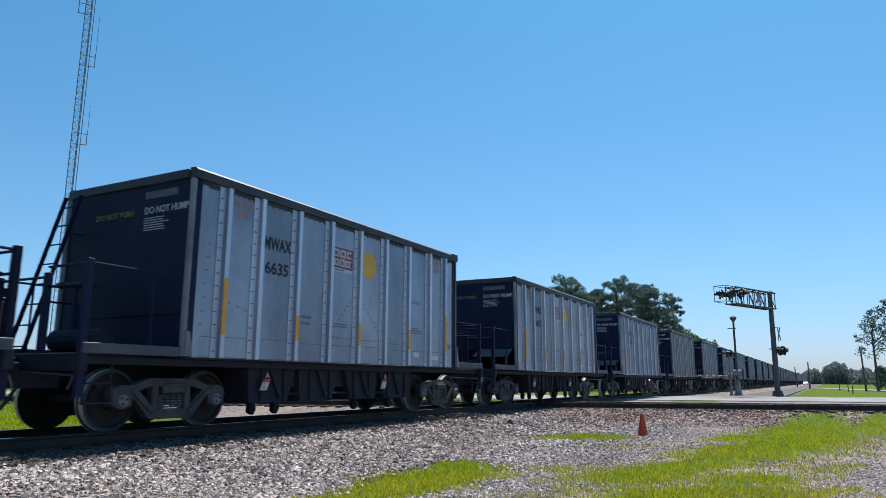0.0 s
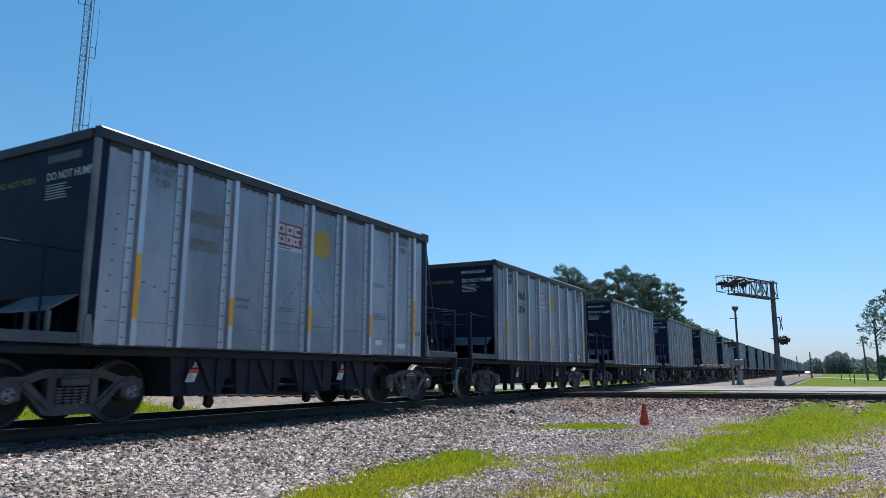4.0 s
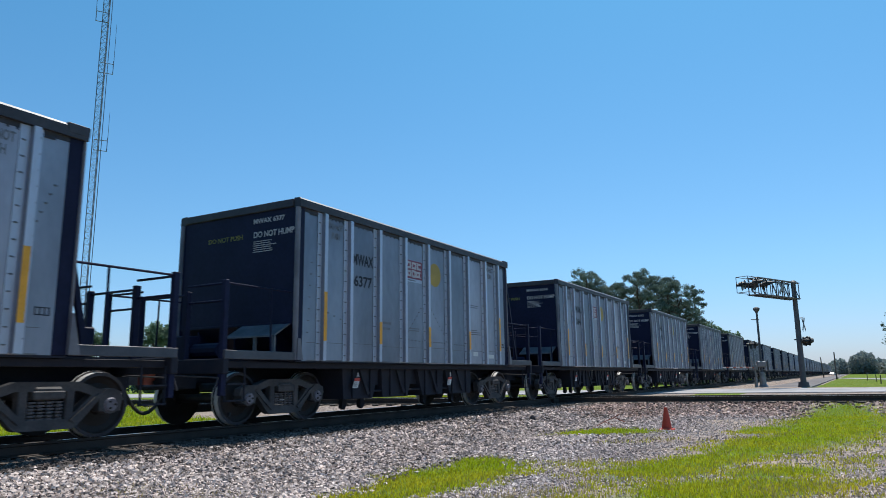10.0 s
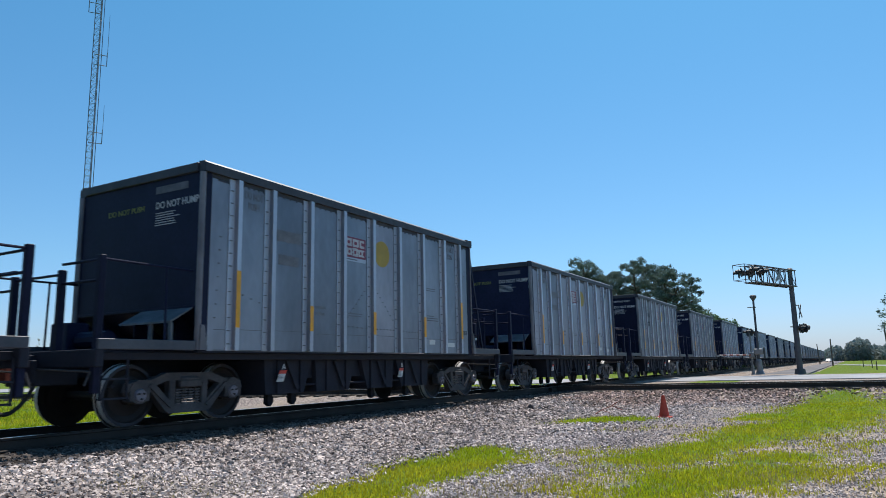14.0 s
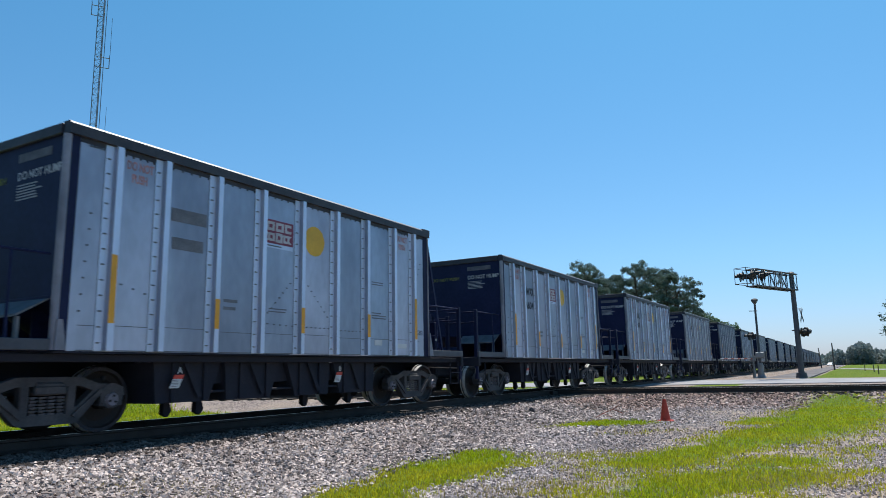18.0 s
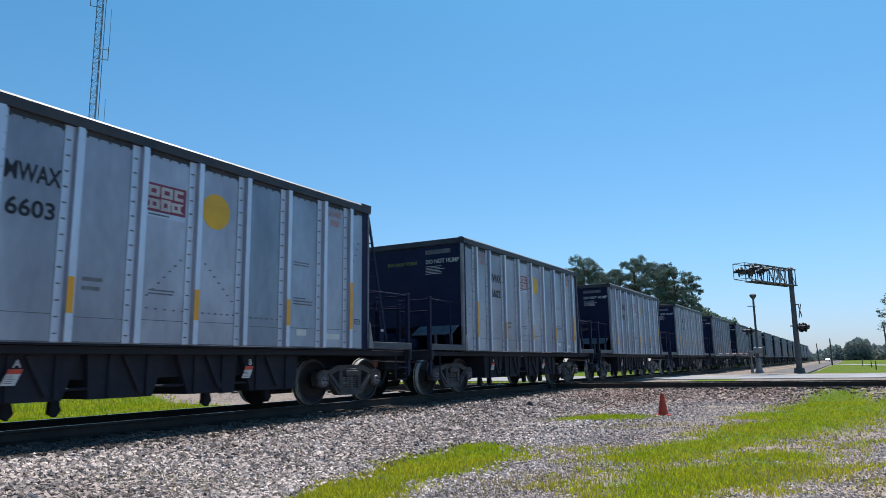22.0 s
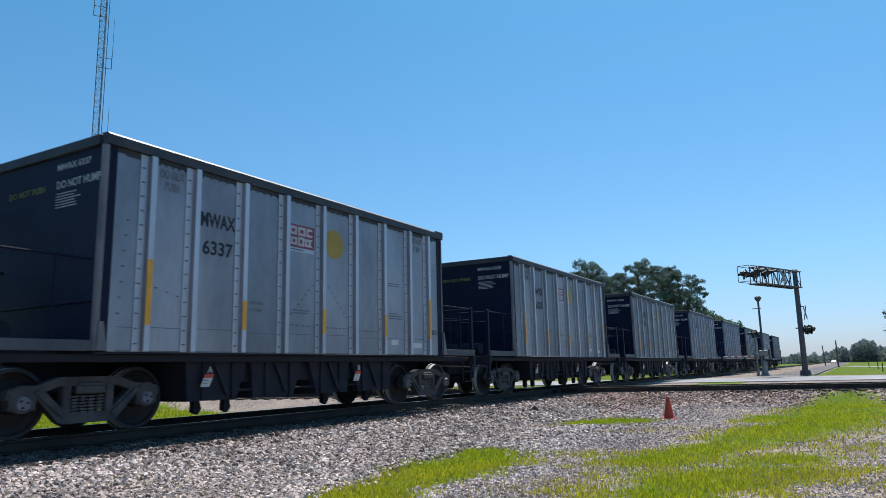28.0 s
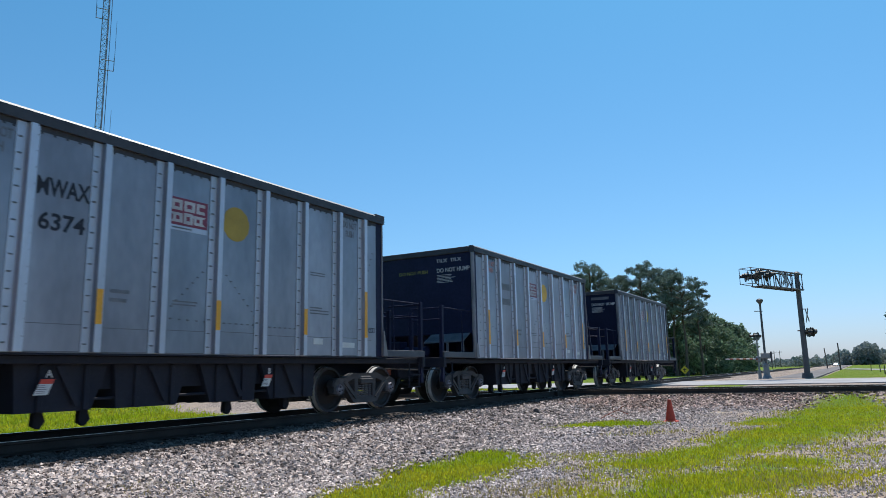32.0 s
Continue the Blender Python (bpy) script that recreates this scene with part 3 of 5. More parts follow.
def build_truck(car, x):
    """A three-piece truck: side frames with springs, bolster and two wheelsets."""
    bm = bmesh.new()
    box(bm, x - 0.2, x + 0.2, -1.1, 1.1, 0.535, 0.72, 0.04)
    tube(bm, (x, 0, 0.70), (x, 0, 0.86), 0.2, 16)
    truck = part("truck", bm, M_CASTING, car, "dirty cast-steel freight truck")
    for s in (-1, 1):
        bm = bmesh.new()
        y0, y1 = sorted((s * 0.93, s * 1.07))
        # compression member, tension member, columns and pedestals as separate webs, with open windows between
        prism(bm, [(x + a, b) for a, b in [(-1.10, 0.50), (-1.07, 0.62), (-0.95, 0.66), (-0.70, 0.67), (-0.42, 0.77), (0.42, 0.77), (0.70, 0.67), (0.95, 0.66), (1.07, 0.62), (1.10, 0.50), (0.74, 0.54), (0.42, 0.65), (-0.42, 0.65), (-0.74, 0.54)]], "y", y0, y1)
        prism(bm, [(x + a, b) for a, b in [(-0.80, 0.60), (-0.63, 0.61), (-0.29, 0.29), (0.29, 0.29), (0.63, 0.61), (0.80, 0.60), (0.42, 0.19), (0.36, 0.16), (-0.36, 0.16), (-0.42, 0.19)]], "y", y0, y1)
        for c in (-0.31, 0.31):
            box(bm, x + c - 0.06, x + c + 0.06, y0, y1, 0.27, 0.72, 0.015)
        for c in (-0.89, 0.89):
            box(bm, x + c - 0.17, x + c - 0.10, y0 - 0.01, y1 + 0.01, 0.36, 0.60, 0.01)
            box(bm, x + c + 0.10, x + c + 0.17, y0 - 0.01, y1 + 0.01, 0.36, 0.60, 0.01)
        yo = s * 1.07
        for c in (-0.89, 0.89):                 # rounded housings over the bearings
            tube(bm, (x + c, s * 0.91, 0.50), (x + c, s * 1.085, 0.50), 0.175, 16)
        box(bm, x - 0.21, x + 0.21, *sorted((yo - s * 0.03, yo + s * 0.05)), 0.545, 0.655, 0.015)       # end of the bolster
        for c in (-0.5, 0.5):                   # raised flange along the arms
            prism(bm, [(x + c * 0.62, 0.27), (x + c * 0.72, 0.24), (x + c * 1.52, 0.58), (x + c * 1.42, 0.61)], "y", *sorted((yo, yo + s * 0.03)))
        part("side_frame", bm, M_CASTING, truck)
        bm = bmesh.new()
        for c in (-0.18, -0.06, 0.06, 0.18):
            for k in range(6):
                z = 0.30 + 0.042 * k
                for yy in ((y0 + y1) / 2,):
                    tube(bm, (x + c, yy, z - 0.021), (x + c, yy, z - 0.009), 0.045, 6)
                    tube(bm, (x + c, yy, z - 0.011), (x + c, yy, z + 0.011), 0.066, 8)
        part("spring_nest", bm, M_SPRING, truck)
    for c in (-0.89, 0.89):
        ob = place("wheelset", W_MESH, truck, "dark wheel pair with a bright worn tread")
        ob.matrix_basis = pose(x + c, 0, WHEEL_R)
    return truck


def letter_part(text, size, mat, m, car, label, width=None):
    return place("lettering", letters(text, size, mat, width), car, label, m)


def bars(bm, x0, x1, z, n, h, gap, y, rng):
    for k in range(n):
        box(bm, x0, x0 + (x1 - x0) * rng.uniform(0.6, 1), y - 0.002, y + 0.002, z - h / 2, z + h / 2)
        z -= gap
    return bm


def build_car(turned):
    """One open-top hopper car; local x as along the track, y across from its centre, z from the rail. turned: its brake end runs first."""

    def brake_end(ob):
        if turned:
            ob.matrix_basis = FLIP @ ob.matrix_basis
        return ob

    car = thing("hopper_car", pose(0, TRACK_Y, 0), "ribbed aluminium open-top hopper car with black ends", "rail car", "hopper cars of the train")
    rng = random.Random(11)
    # side sheets
    for s in (0, 1):
        m = FLIP if s else Matrix()
        edges = [BODY0 + 0.16, *RIBS, BODY1 - 0.21]
        cuts = list(zip(edges, edges[1:])) if s == 0 else [(edges[0], edges[-1])]
        for a, b in cuts:
            bm = bmesh.new()
            box(bm, a, b, -SHEET, -SHEET + 0.012, 1.09, 3.91)
            pan = part("side_panel", bm, M_ALU, car, "dull grey weathered aluminium sheet")
            pan.matrix_basis = m
        if s:
            continue
        # rows of rivet heads where the inner slope sheets are fixed
        bm = bmesh.new()
        y = -SHEET
        rows = [((-2.60, 1.60), (-1.98, 1.58), 5), ((-1.60, 1.58), (-0.98, 1.58), 6), ((-0.60, 1.56), (0.02, 1.56), 6), ((-2.60, 1.78), (-2.05, 2.34), 7), ((-1.58, 2.34), (-1.02, 1.80), 7),
                ((-5.40, 2.0), (-5.02, 1.9), 3), ((2.14, 2.72), (2.34, 3.22), 5), ((-5.98, 1.6), (-5.90, 2.9), 7)]
        for (xa, za), (xb, zb), n in rows:
            for k in range(n):
                u = k / (n - 1)
                xx, zz = xa + (xb - xa) * u, za + (zb - za) * u
                box(bm, xx - 0.018, xx + 0.018, y - 0.010, y, zz - 0.010, zz + 0.010)
        for i, (a, b) in enumerate(zip(edges, edges[1:])):          # seam of the lower sheet strip, and the sill weld
            box(bm, a + 0.12, b - 0.17, y - 0.003, y, 1.415 + 0.012 * (i % 3), 1.424 + 0.012 * (i % 3))
            box(bm, a + 0.12, b - 0.17, y - 0.004, y, 1.092, 1.108)
        ob = tagged(part("rivet_row", bm, M_RIVET, car), kind="stuff")
        ob.matrix_basis = m
        # dark strip beneath the rim, with a row of small blocks between the ribs
        bm = bmesh.new()
        box(bm, edges[0], edges[-1], -SHEET - 0.004, -SHEET - 0.0005, 3.83, 3.898)
        for a, b in zip(edges, edges[1:]):
            for k in range(5):
                xx = a + 0.14 + (b - a - 0.34) * k / 4
                box(bm, xx - 0.013, xx + 0.013, -SHEET - 0.012, -SHEET - 0.004, 3.802, 3.84)
        part("rim_flange", bm, M_RIM, car)
    rib = rib_mesh()
    long_mark = box_mesh("marker", (-0.035, 0.055, -SHEET - 0.0865, -SHEET - 0.0825, 1.46, 2.38), M_YELLOW)
    short_mark = box_mesh("marker", (-0.035, 0.055, -SHEET - 0.0865, -SHEET - 0.0825, 1.46, 1.92), M_YELLOW)
    far_ribs = bmesh.new()
    for x in RIBS:
        box(far_ribs, x - 0.05, x + 0.07, SHEET + 0.001, SHEET + 0.058, 1.10, 3.89)
    part("far_side_ribs", far_ribs, M_RIB, car)
    for i, x in enumerate(RIBS):
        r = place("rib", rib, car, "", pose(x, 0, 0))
        if i % 2 == 0:
            place("reflector", long_mark if i in (0, 8) else short_mark, r, "orange-yellow reflective strip")
    # corner posts: a black angle, with a chalky grey tube on the very edge
    for d, x in ((1, BODY0), (-1, BODY1)):
        for s in (-1, 1):
            bm = bmesh.new()
            y0, y1 = sorted((s * (SHEET + 0.004), s * (SHEET - 0.09)))
            box(bm, *sorted((x, x + d * (0.16 if d == 1 else 0.21))), y0, y1, 1.09, 3.91, 0.010)
            r, o = (0.050, -0.012) if d == 1 else (0.022, 0.0)
            ty = s * (SHEET - 0.012 if d == 1 else SHEET + 0.006)
            tube(bm, (x + d * o, ty, 1.1), (x + d * o, ty, 3.89), r, 10, idx=1)
            foot = [(x - d * 0.02, 1.1), (x + d * 0.13, 1.1), (x + d * 0.06, 1.48), (x - d * 0.01, 1.48)] if d == 1 else [(x - d * 0.14, 1.1), (x + d * 0.02, 1.1), (x + d * 0.01, 1.62), (x - d * 0.02, 1.62)]
            prism(bm, foot, "y", *sorted((s * (SHEET + 0.012), s * (SHEET + 0.058))), 1)
            part("corner_post", bm, [M_BLACK, M_POSTGREY], car)
    for x, d in ((BODY0, 1), (BODY1, -1)):
        bm = bmesh.new()
        x0, x1 = sorted((x, x + d * 0.02))
        closed = (d == 1) == turned             # the brake end is closed down to the deck
        box(bm, x0, x1, -SHEET + 0.095, SHEET - 0.095, 1.12 if closed else 1.74, 3.92)
        box(bm, *sorted((x - d * 0.03, x)), -SHEET + 0.1, SHEET - 0.1, 1.745, 1.79, 0.006)
        part("end_sheet", bm, M_BLACK, car, "dusty black end sheet")
        bm = bmesh.new()
        prism(bm, [(x, 1.74), (x + d * 0.02, 1.76), (x + d * 1.13, 1.125), (x + d * 1.10, 1.10)], "y", -SHEET + 0.02, SHEET - 0.02)
        for yy in (-1.0, 0.0, 1.0):
            prism(bm, [(x + d * 0.03, 1.10), (x + d * 1.0, 1.10), (x + d * 0.03, 1.70)], "y", yy - 0.012, yy + 0.012)
        part("slope_sheet", bm, M_BLACK, car, "black slope sheet")
    # rim
    for s in (-1, 1):
        bm = bmesh.new()
        prism(bm, [(s * 1.46, 3.90), (s * 1.63, 3.90), (s * 1.63, 4.035), (s * 1.585, 4.076), (s * 1.46, 4.08)], "x", BODY0 - 0.02, BODY1 + 0.02)
        # sunlight is put into the paler colour of the upward faces
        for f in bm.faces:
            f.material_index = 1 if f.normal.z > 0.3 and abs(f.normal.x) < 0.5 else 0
        part("top_rim", bm, [M_RIM, M_RIMTOP], car, "dark rim, its sunlit top edge painted lighter")
    for d, x in ((1, BODY0), (-1, BODY1)):
        bm = bmesh.new()
        box(bm, *sorted((x - d * 0.05, x + d * 0.10)), -1.458, 1.458, 3.91, 4.06, 0.012)
        for s in (-1, 1) if d == -1 else ():               # dark caps on the rear corners
            box(bm, x - 0.28, x + 0.03, *sorted((s * 1.44, s * 1.633)), 3.95, 4.084, 0.006)
        part("end_rim", bm, M_RIM, car)
    # inner slope sheets close the open top from below
    for a, b in ((BODY0 + 0.02, -3.9), (BODY1 - 0.02, 0.4)):
        bm = bmesh.new()
        prism(bm, [(a, 1.79), (a, 1.74), (b, 0.9), (b, 0.95)], "y", -1.24, 1.24)
        part("inner_slope", bm, M_ALU, car)
    # sills and platforms
    for s in (-1, 1):
        bm = bmesh.new()
        y0, y1 = sorted((s * 1.27, s * 1.45))
        box(bm, DECK0, DECK1, y0, y1, 0.955, 1.06, 0.008)
        box(bm, BODY0, BODY1, *sorted((s * 1.27, s * 1.568)), 1.062, 1.086)      # bottom flange under the sheets
        part("side_sill", bm, M_UNDER, car)
    bm = bmesh.new()
    box(bm, DECK0 - 0.1, DECK1 + 0.1, -0.2, 0.2, 0.72, 1.05, 0.01)
    part("centre_sill", bm, M_UNDER, car)
    for x0, x1, e in ((DECK0, BODY0, DECK0), (BODY1, DECK1, DECK1)):
        bm = bmesh.new()
        b_end = BODY0 - 0.06 if e == DECK0 else BODY1 + 0.06
        # the 1.1 m run under the body is added to block light from the ground
        box(bm, x0 + 0.01 - (1.1 if e == DECK1 else 0), x1 - 0.01 + (1.1 if e == DECK0 else 0), -0.64, 0.64, 1.06, 1.115)
        for s in (-1, 1):
            box(bm, *sorted((e, b_end)), *sorted((s * 1.50, s * 1.592)), 1.092, 1.235, 0.008, 1)
        part("platform_deck", bm, [M_UNDER, M_DECKEDGE], car, "steel deck with a worn grey edge channel")
        bm = bmesh.new()
        d = 1 if e == DECK0 else -1
        box(bm, *sorted((e - d * 0.02, e + d * 0.10)), -1.59, 1.59, 0.86, 1.10, 0.012)
        part("end_sill", bm, M_UNDER, car)
        # railing on the platform's edge
        for yy in (-1.5, -0.62, 0.55, 1.5):
            bm = bmesh.new()
            h = 2.36 if abs(yy) > 1 else 2.22
            box(bm, e + d * 0.04 - 0.048, e + d * 0.04 + 0.048, yy - 0.045, yy + 0.045, 0.52 if yy == -1.5 else 1.09, h, 0.008)
            part("railing_post", bm, M_BLACK, car)
        for z, (ya, yb) in ((2.30, (-1.5, -0.62)), (2.02, (-1.5, -0.62)), (2.30, (0.55, 1.5)), (2.02, (0.55, 1.5)), (2.16, (-0.62, 0.55))):
            bm = bmesh.new()
            tube(bm, (e + d * 0.04, ya, z), (e + d * 0.04, yb, z), 0.02, 8)
            part("railing_bar", bm, M_BLACK, car)
        b = BODY0 if d == 1 else BODY1
        for yy in (-1.5, 1.5):
            bm = bmesh.new()
            tube(bm, (e + d * 0.04, yy, 2.31), (b - d * 0.06, yy * 0.97, 2.31), 0.018, 8)
            tube(bm, (b - d * 0.55, yy, 1.12), (b - d * 0.55, yy * 0.98, 2.31), 0.018, 8)
            part("side_grab_rail", bm, M_BLACK, car)
        # corner steps
        for yy in (-1.5,):
            bm = bmesh.new()
            xs = (e + d * 0.12, e + d * 0.52)
            for xx in xs:
                tube(bm, (xx, yy, 0.98), (xx, yy, 0.42), 0.018, 6)
            for z in (0.44, 0.70):
                box(bm, min(xs), max(xs), yy - 0.05, yy + 0.05, z - 0.012, z + 0.012)
            part("corner_step", bm, M_UNDER, car)
        # coupler and air hose
        bm = bmesh.new()
        o = e - d * 0.45
        box(bm, *sorted((e + d * 0.3, e - d * 0.25)), -0.09, 0.09, 0.76, 0.92, 0.02)
        prism(bm, [(e - d * 0.18, -0.16), (o + d * 0.06, -0.20), (o, -0.05), (o + d * 0.10, 0.02), (o + d * 0.04, 0.14), (o + d * 0.14, 0.19), (e - d * 0.18, 0.14)], "z", 0.70, 0.98)
        part("coupler", bm, M_RUSTRED if d == 1 else M_CASTING, car, "rusty knuckle coupler")
        cu = [(e + d * 0.06, -0.30, 0.80), (e - d * 0.05, -0.32, 0.66), (e - d * 0.14, -0.33, 0.50), (e - d * 0.25, -0.33, 0.36), (e - d * 0.36, -0.33, 0.28), (e - d * 0.444, -0.33, 0.262)]
        bm = bmesh.new()
        for p, q in zip(cu, cu[1:]):
            tube(bm, p, q, 0.030, 8)
        part("air_hose", bm, M_RUBBER, car)
        bm = bmesh.new()
        box(bm, *sorted((e - d * 0.10, e + d * 0.55)), -0.36, 0.36, 0.62, 0.855, 0.02)
        for yy in (-0.30, 0.30):
            box(bm, *sorted((e - d * 0.14, e - d * 0.05)), yy - 0.05, yy + 0.05, 0.66, 0.98, 0.015)
        part("draft_pocket", bm, M_UNDER, car)
        if d == -1:
            bm = bmesh.new()
            box(bm, e - 0.42, e - 0.26, -1.02, -0.84, 1.115, 1.98, 0.02)
            tube(bm, (e - 0.34, -0.93, 1.98), (e - 0.34, -0.93, 2.12), 0.05, 10)
            valve = brake_end(part("brake_valve_box", bm, M_BLACK, car))
            bm = bmesh.new()
            box(bm, e - 0.40, e - 0.28, -1.0235, -1.0205, 1.50, 1.56)
            part("data_plate", bm, M_PLATE, valve, "small white data plate")
            bm = bmesh.new()
            tube(bm, (e - 0.2, -0.74, 1.115), (e - 0.2, -0.74, 1.92), 0.028, 8)
            tube(bm, (e - 0.2, -0.74, 1.9), (e - 0.34, -0.93, 1.9), 0.024, 8)
            brake_end(part("brake_pipe", bm, M_PIPE, car, "dull grey brake pipe"))
        bm = bmesh.new()
        tube(bm, (e - d * 0.03, -1.5, 0.80), (e - d * 0.06, -0.2, 0.86), 0.014, 6)
        tube(bm, (e - d * 0.03, -1.5, 0.80), (e - d * 0.10, -1.5, 0.62), 0.014, 6)
        part("uncoupling_lever", bm, M_CASTING, car)
    # the sloping end ladder of the brake end
    for d, b, yy in ((1, BODY1 + 0.17, -1.24),):
        top, foot = Vector((b, yy, 3.90)), Vector((b + d * 0.72, yy, 1.12))
        bm = bmesh.new()
        for o in (-0.21, 0.21):
            p, q = top + Vector((0, o, 0)), foot + Vector((0, o, 0))
            w = Vector((0.035, 0, 0.0))
            vs = [bm.verts.new(c + sx * w + Vector((0, sy * 0.012, 0))) for c in (p, q) for sx, sy in ((-1, -1), (1, -1), (1, 1), (-1, 1))]
            for k in range(4):
                bm.faces.new((vs[k], vs[(k + 1) % 4], vs[4 + (k + 1) % 4], vs[4 + k]))
            bm.faces.new(vs[3::-1])
            bm.faces.new(vs[4:])
        for z in (2.0, 3.2):
            u = (3.90 - z) / 2.78
            box(bm, *sorted((b - d * 0.15, b + d * 0.72 * u)), yy + 0.18, yy + 0.21, z - 0.015, z + 0.015)
        ladder = brake_end(part("ladder", bm, M_BLACK, car, "steep black steel ladder"))
        for k in range(8):
            c = top.lerp(foot, (k + 0.6) / 8)
            bm = bmesh.new()
            tube(bm, c + Vector((0, -0.21, 0)), c + Vector((0, 0.21, 0)), 0.014, 6)
            part("rung", bm, M_BLACK, ladder)
    for yy in (-1.44, 1.44):
        bm = bmesh.new()
        prism(bm, [(BODY1 + 0.02, 2.55), (BODY1 + 0.02, 2.30), (BODY1 + 0.26, 1.12), (BODY1 + 0.36, 1.12)], "y", yy - 0.03, yy + 0.03)
        part("end_brace", bm, M_BLACK, car)
    # hand brake with its wheel on the rear platform
    bm = bmesh.new()
    box(bm, 3.15, 3.35, -0.42, -0.18, 1.12, 1.9, 0.02)
    tube(bm, (3.25, -0.30, 1.9), (3.25, -0.30, 2.22), 0.03, 8)
    brake = brake_end(part("brake_stand", bm, M_BLACK, car))
    bm = bmesh.new()
    n = 18
    for k in range(n):
        a, b = math.tau * k / n, math.tau * (k + 1) / n
        tube(bm, (3.25 + 0.28 * math.cos(a), -0.3 + 0.28 * math.sin(a), 2.22), (3.25 + 0.28 * math.cos(b), -0.3 + 0.28 * math.sin(b), 2.22), 0.017, 6)
    for k in range(5):
        a = math.tau * k / 5
        tube(bm, (3.25, -0.3, 2.22), (3.25 + 0.28 * math.cos(a), -0.3 + 0.28 * math.sin(a), 2.22), 0.012, 6)
    part("brake_wheel", bm, M_BLACK, brake)
    bm = bmesh.new()
    tube(bm, (3.55, -0.2, 1.32), (3.55, 0.9, 1.32), 0.17, 14)
    box(bm, 3.5, 3.6, -0.1, -0.04, 1.12, 1.3)
    box(bm, 3.5, 3.6, 0.74, 0.80, 1.12, 1.3)
    brake_end(part("brake_reservoir", bm, M_UNDER, car))
    bm = bmesh.new()
    box(bm, -7.3, -6.95, 0.1, 0.55, 1.12, 1.55, 0.02)
    tube(bm, (-7.1, -0.6, 1.28), (-7.1, 0.05, 1.28), 0.13, 12)
    brake_end(part("air_valve", bm, M_BLACK, car))
    # at the other end a sloping pale sheet shows below the end sheet, on two legs
    bm = bmesh.new()
    prism(bm, [(BODY0 - 0.012, 1.76), (BODY0 - 0.012, 1.74), (BODY0 - 0.42, 1.50), (BODY0 - 0.42, 1.53)], "y", -1.44, -0.25)
    for yy in (-0.95, -1.40):
        box(bm, BODY0 - 0.40, BODY0 - 0.36, yy - 0.03, yy + 0.03, 1.115, 1.505)
    brake_end(part("apron_sheet", bm, M_PIPE, car, "pale grey sloping sheet on two legs"))
    # hopper pockets between the trucks, with door arms that hang beneath
    for i, (a, b) in enumerate(((-4.60, -3.35), (-3.25, -2.0), (-1.80, -0.60), (-0.50, 0.88))):
        bm = bmesh.new()
        s0, s1 = (0.05, 0.22) if i < 2 else (0.22, 0.05)
        prism(bm, [(a, 0.955), (b, 0.955), (b - s1, 0.36), (a + s0, 0.36)], "y", -1.30, 1.30)
        for xx in (a + 0.3, b - 0.35):
            box(bm, xx, xx + 0.07, -1.34, 1.34, 0.37, 0.95, 0.008)
        hop = part("hopper_pocket", bm, M_UNDER, car, "black discharge pocket with slanting doors")
        bm = bmesh.new()
        for yy in (-1.36,):
            prism(bm, [(a + 0.5, 0.93), (a + 0.58, 0.93), (a + 0.86, 0.45), (a + 0.78, 0.42)], "y", yy, yy + 0.03)
        part("door_brace", bm, M_UNDER, hop)
        if i in (0, 2, 3):
            xx = (a + b) / 2 + (0.35 if i else -0.05)
            for c in ((0, 0.62) if i == 0 else (0,)):
                bm = bmesh.new()
                prism(bm, [(xx + c - 0.05, 0.37), (xx + c + 0.05, 0.37), (xx + c + 0.10, 0.22), (xx + c + 0.03, 0.13), (xx + c - 0.06, 0.18)], "y", -0.9, -0.8)
                part("door_hook", bm, M_UNDER, hop)
    bm = bmesh.new()
    box(bm, -4.5, 0.9, -1.2, 1.2, 0.62, 0.953)
    part("hopper_frame", bm, M_UNDER, car)
    bm = bmesh.new()
    tube(bm, (-4.3, -1.25, 0.5), (0.8, -1.25, 0.5), 0.022, 6)
    part("brake_pipe", bm, M_UNDER, car)
    # slanted red and white boards marked A and B
    for x, ch in ((-4.26, "A"), (-0.45, "B")):
        bm = bmesh.new()
        prism(bm, [(x - 0.13, 0.575), (x + 0.04, 0.575), (x + 0.10, 0.71), (x - 0.07, 0.71)], "y", -1.402, -1.392)
        board = part("bay_board", bm, M_PLATE, car, "slanted white board with a red top band")
        bm = bmesh.new()
        prism(bm, [(x - 0.07, 0.71), (x + 0.10, 0.71), (x + 0.127, 0.77), (x - 0.043, 0.77)], "y", -1.402, -1.392)
        part("red_band", bm, M_SIGNRED, board)
        place("bay_letter", letters(ch, 0.13, M_WHITE), board, "white letter", pose(x + 0.05, -1.40, 0.83))
        bm = bmesh.new()
        bars(bm, x - 0.10, x + 0.03, 0.69, 5, 0.008, 0.022, -1.404, rng)
        part("small_print", bm, M_GREYTEXT, board)
    # trucks
    for x in (-5.98, 2.78):
        build_truck(car, x)
    # writing on the near side
    yt = -SHEET - 0.003
    ex = -2.37                # middle of the maker's panel
    bm = bmesh.new()
    box(bm, ex - 0.365, ex + 0.365, yt - 0.002, yt + 0.002, 3.0, 3.42)
    logo = part("emblem", bm, M_RED, car, "maroon maker's panel with pale blocks")
    y = yt - 0.004
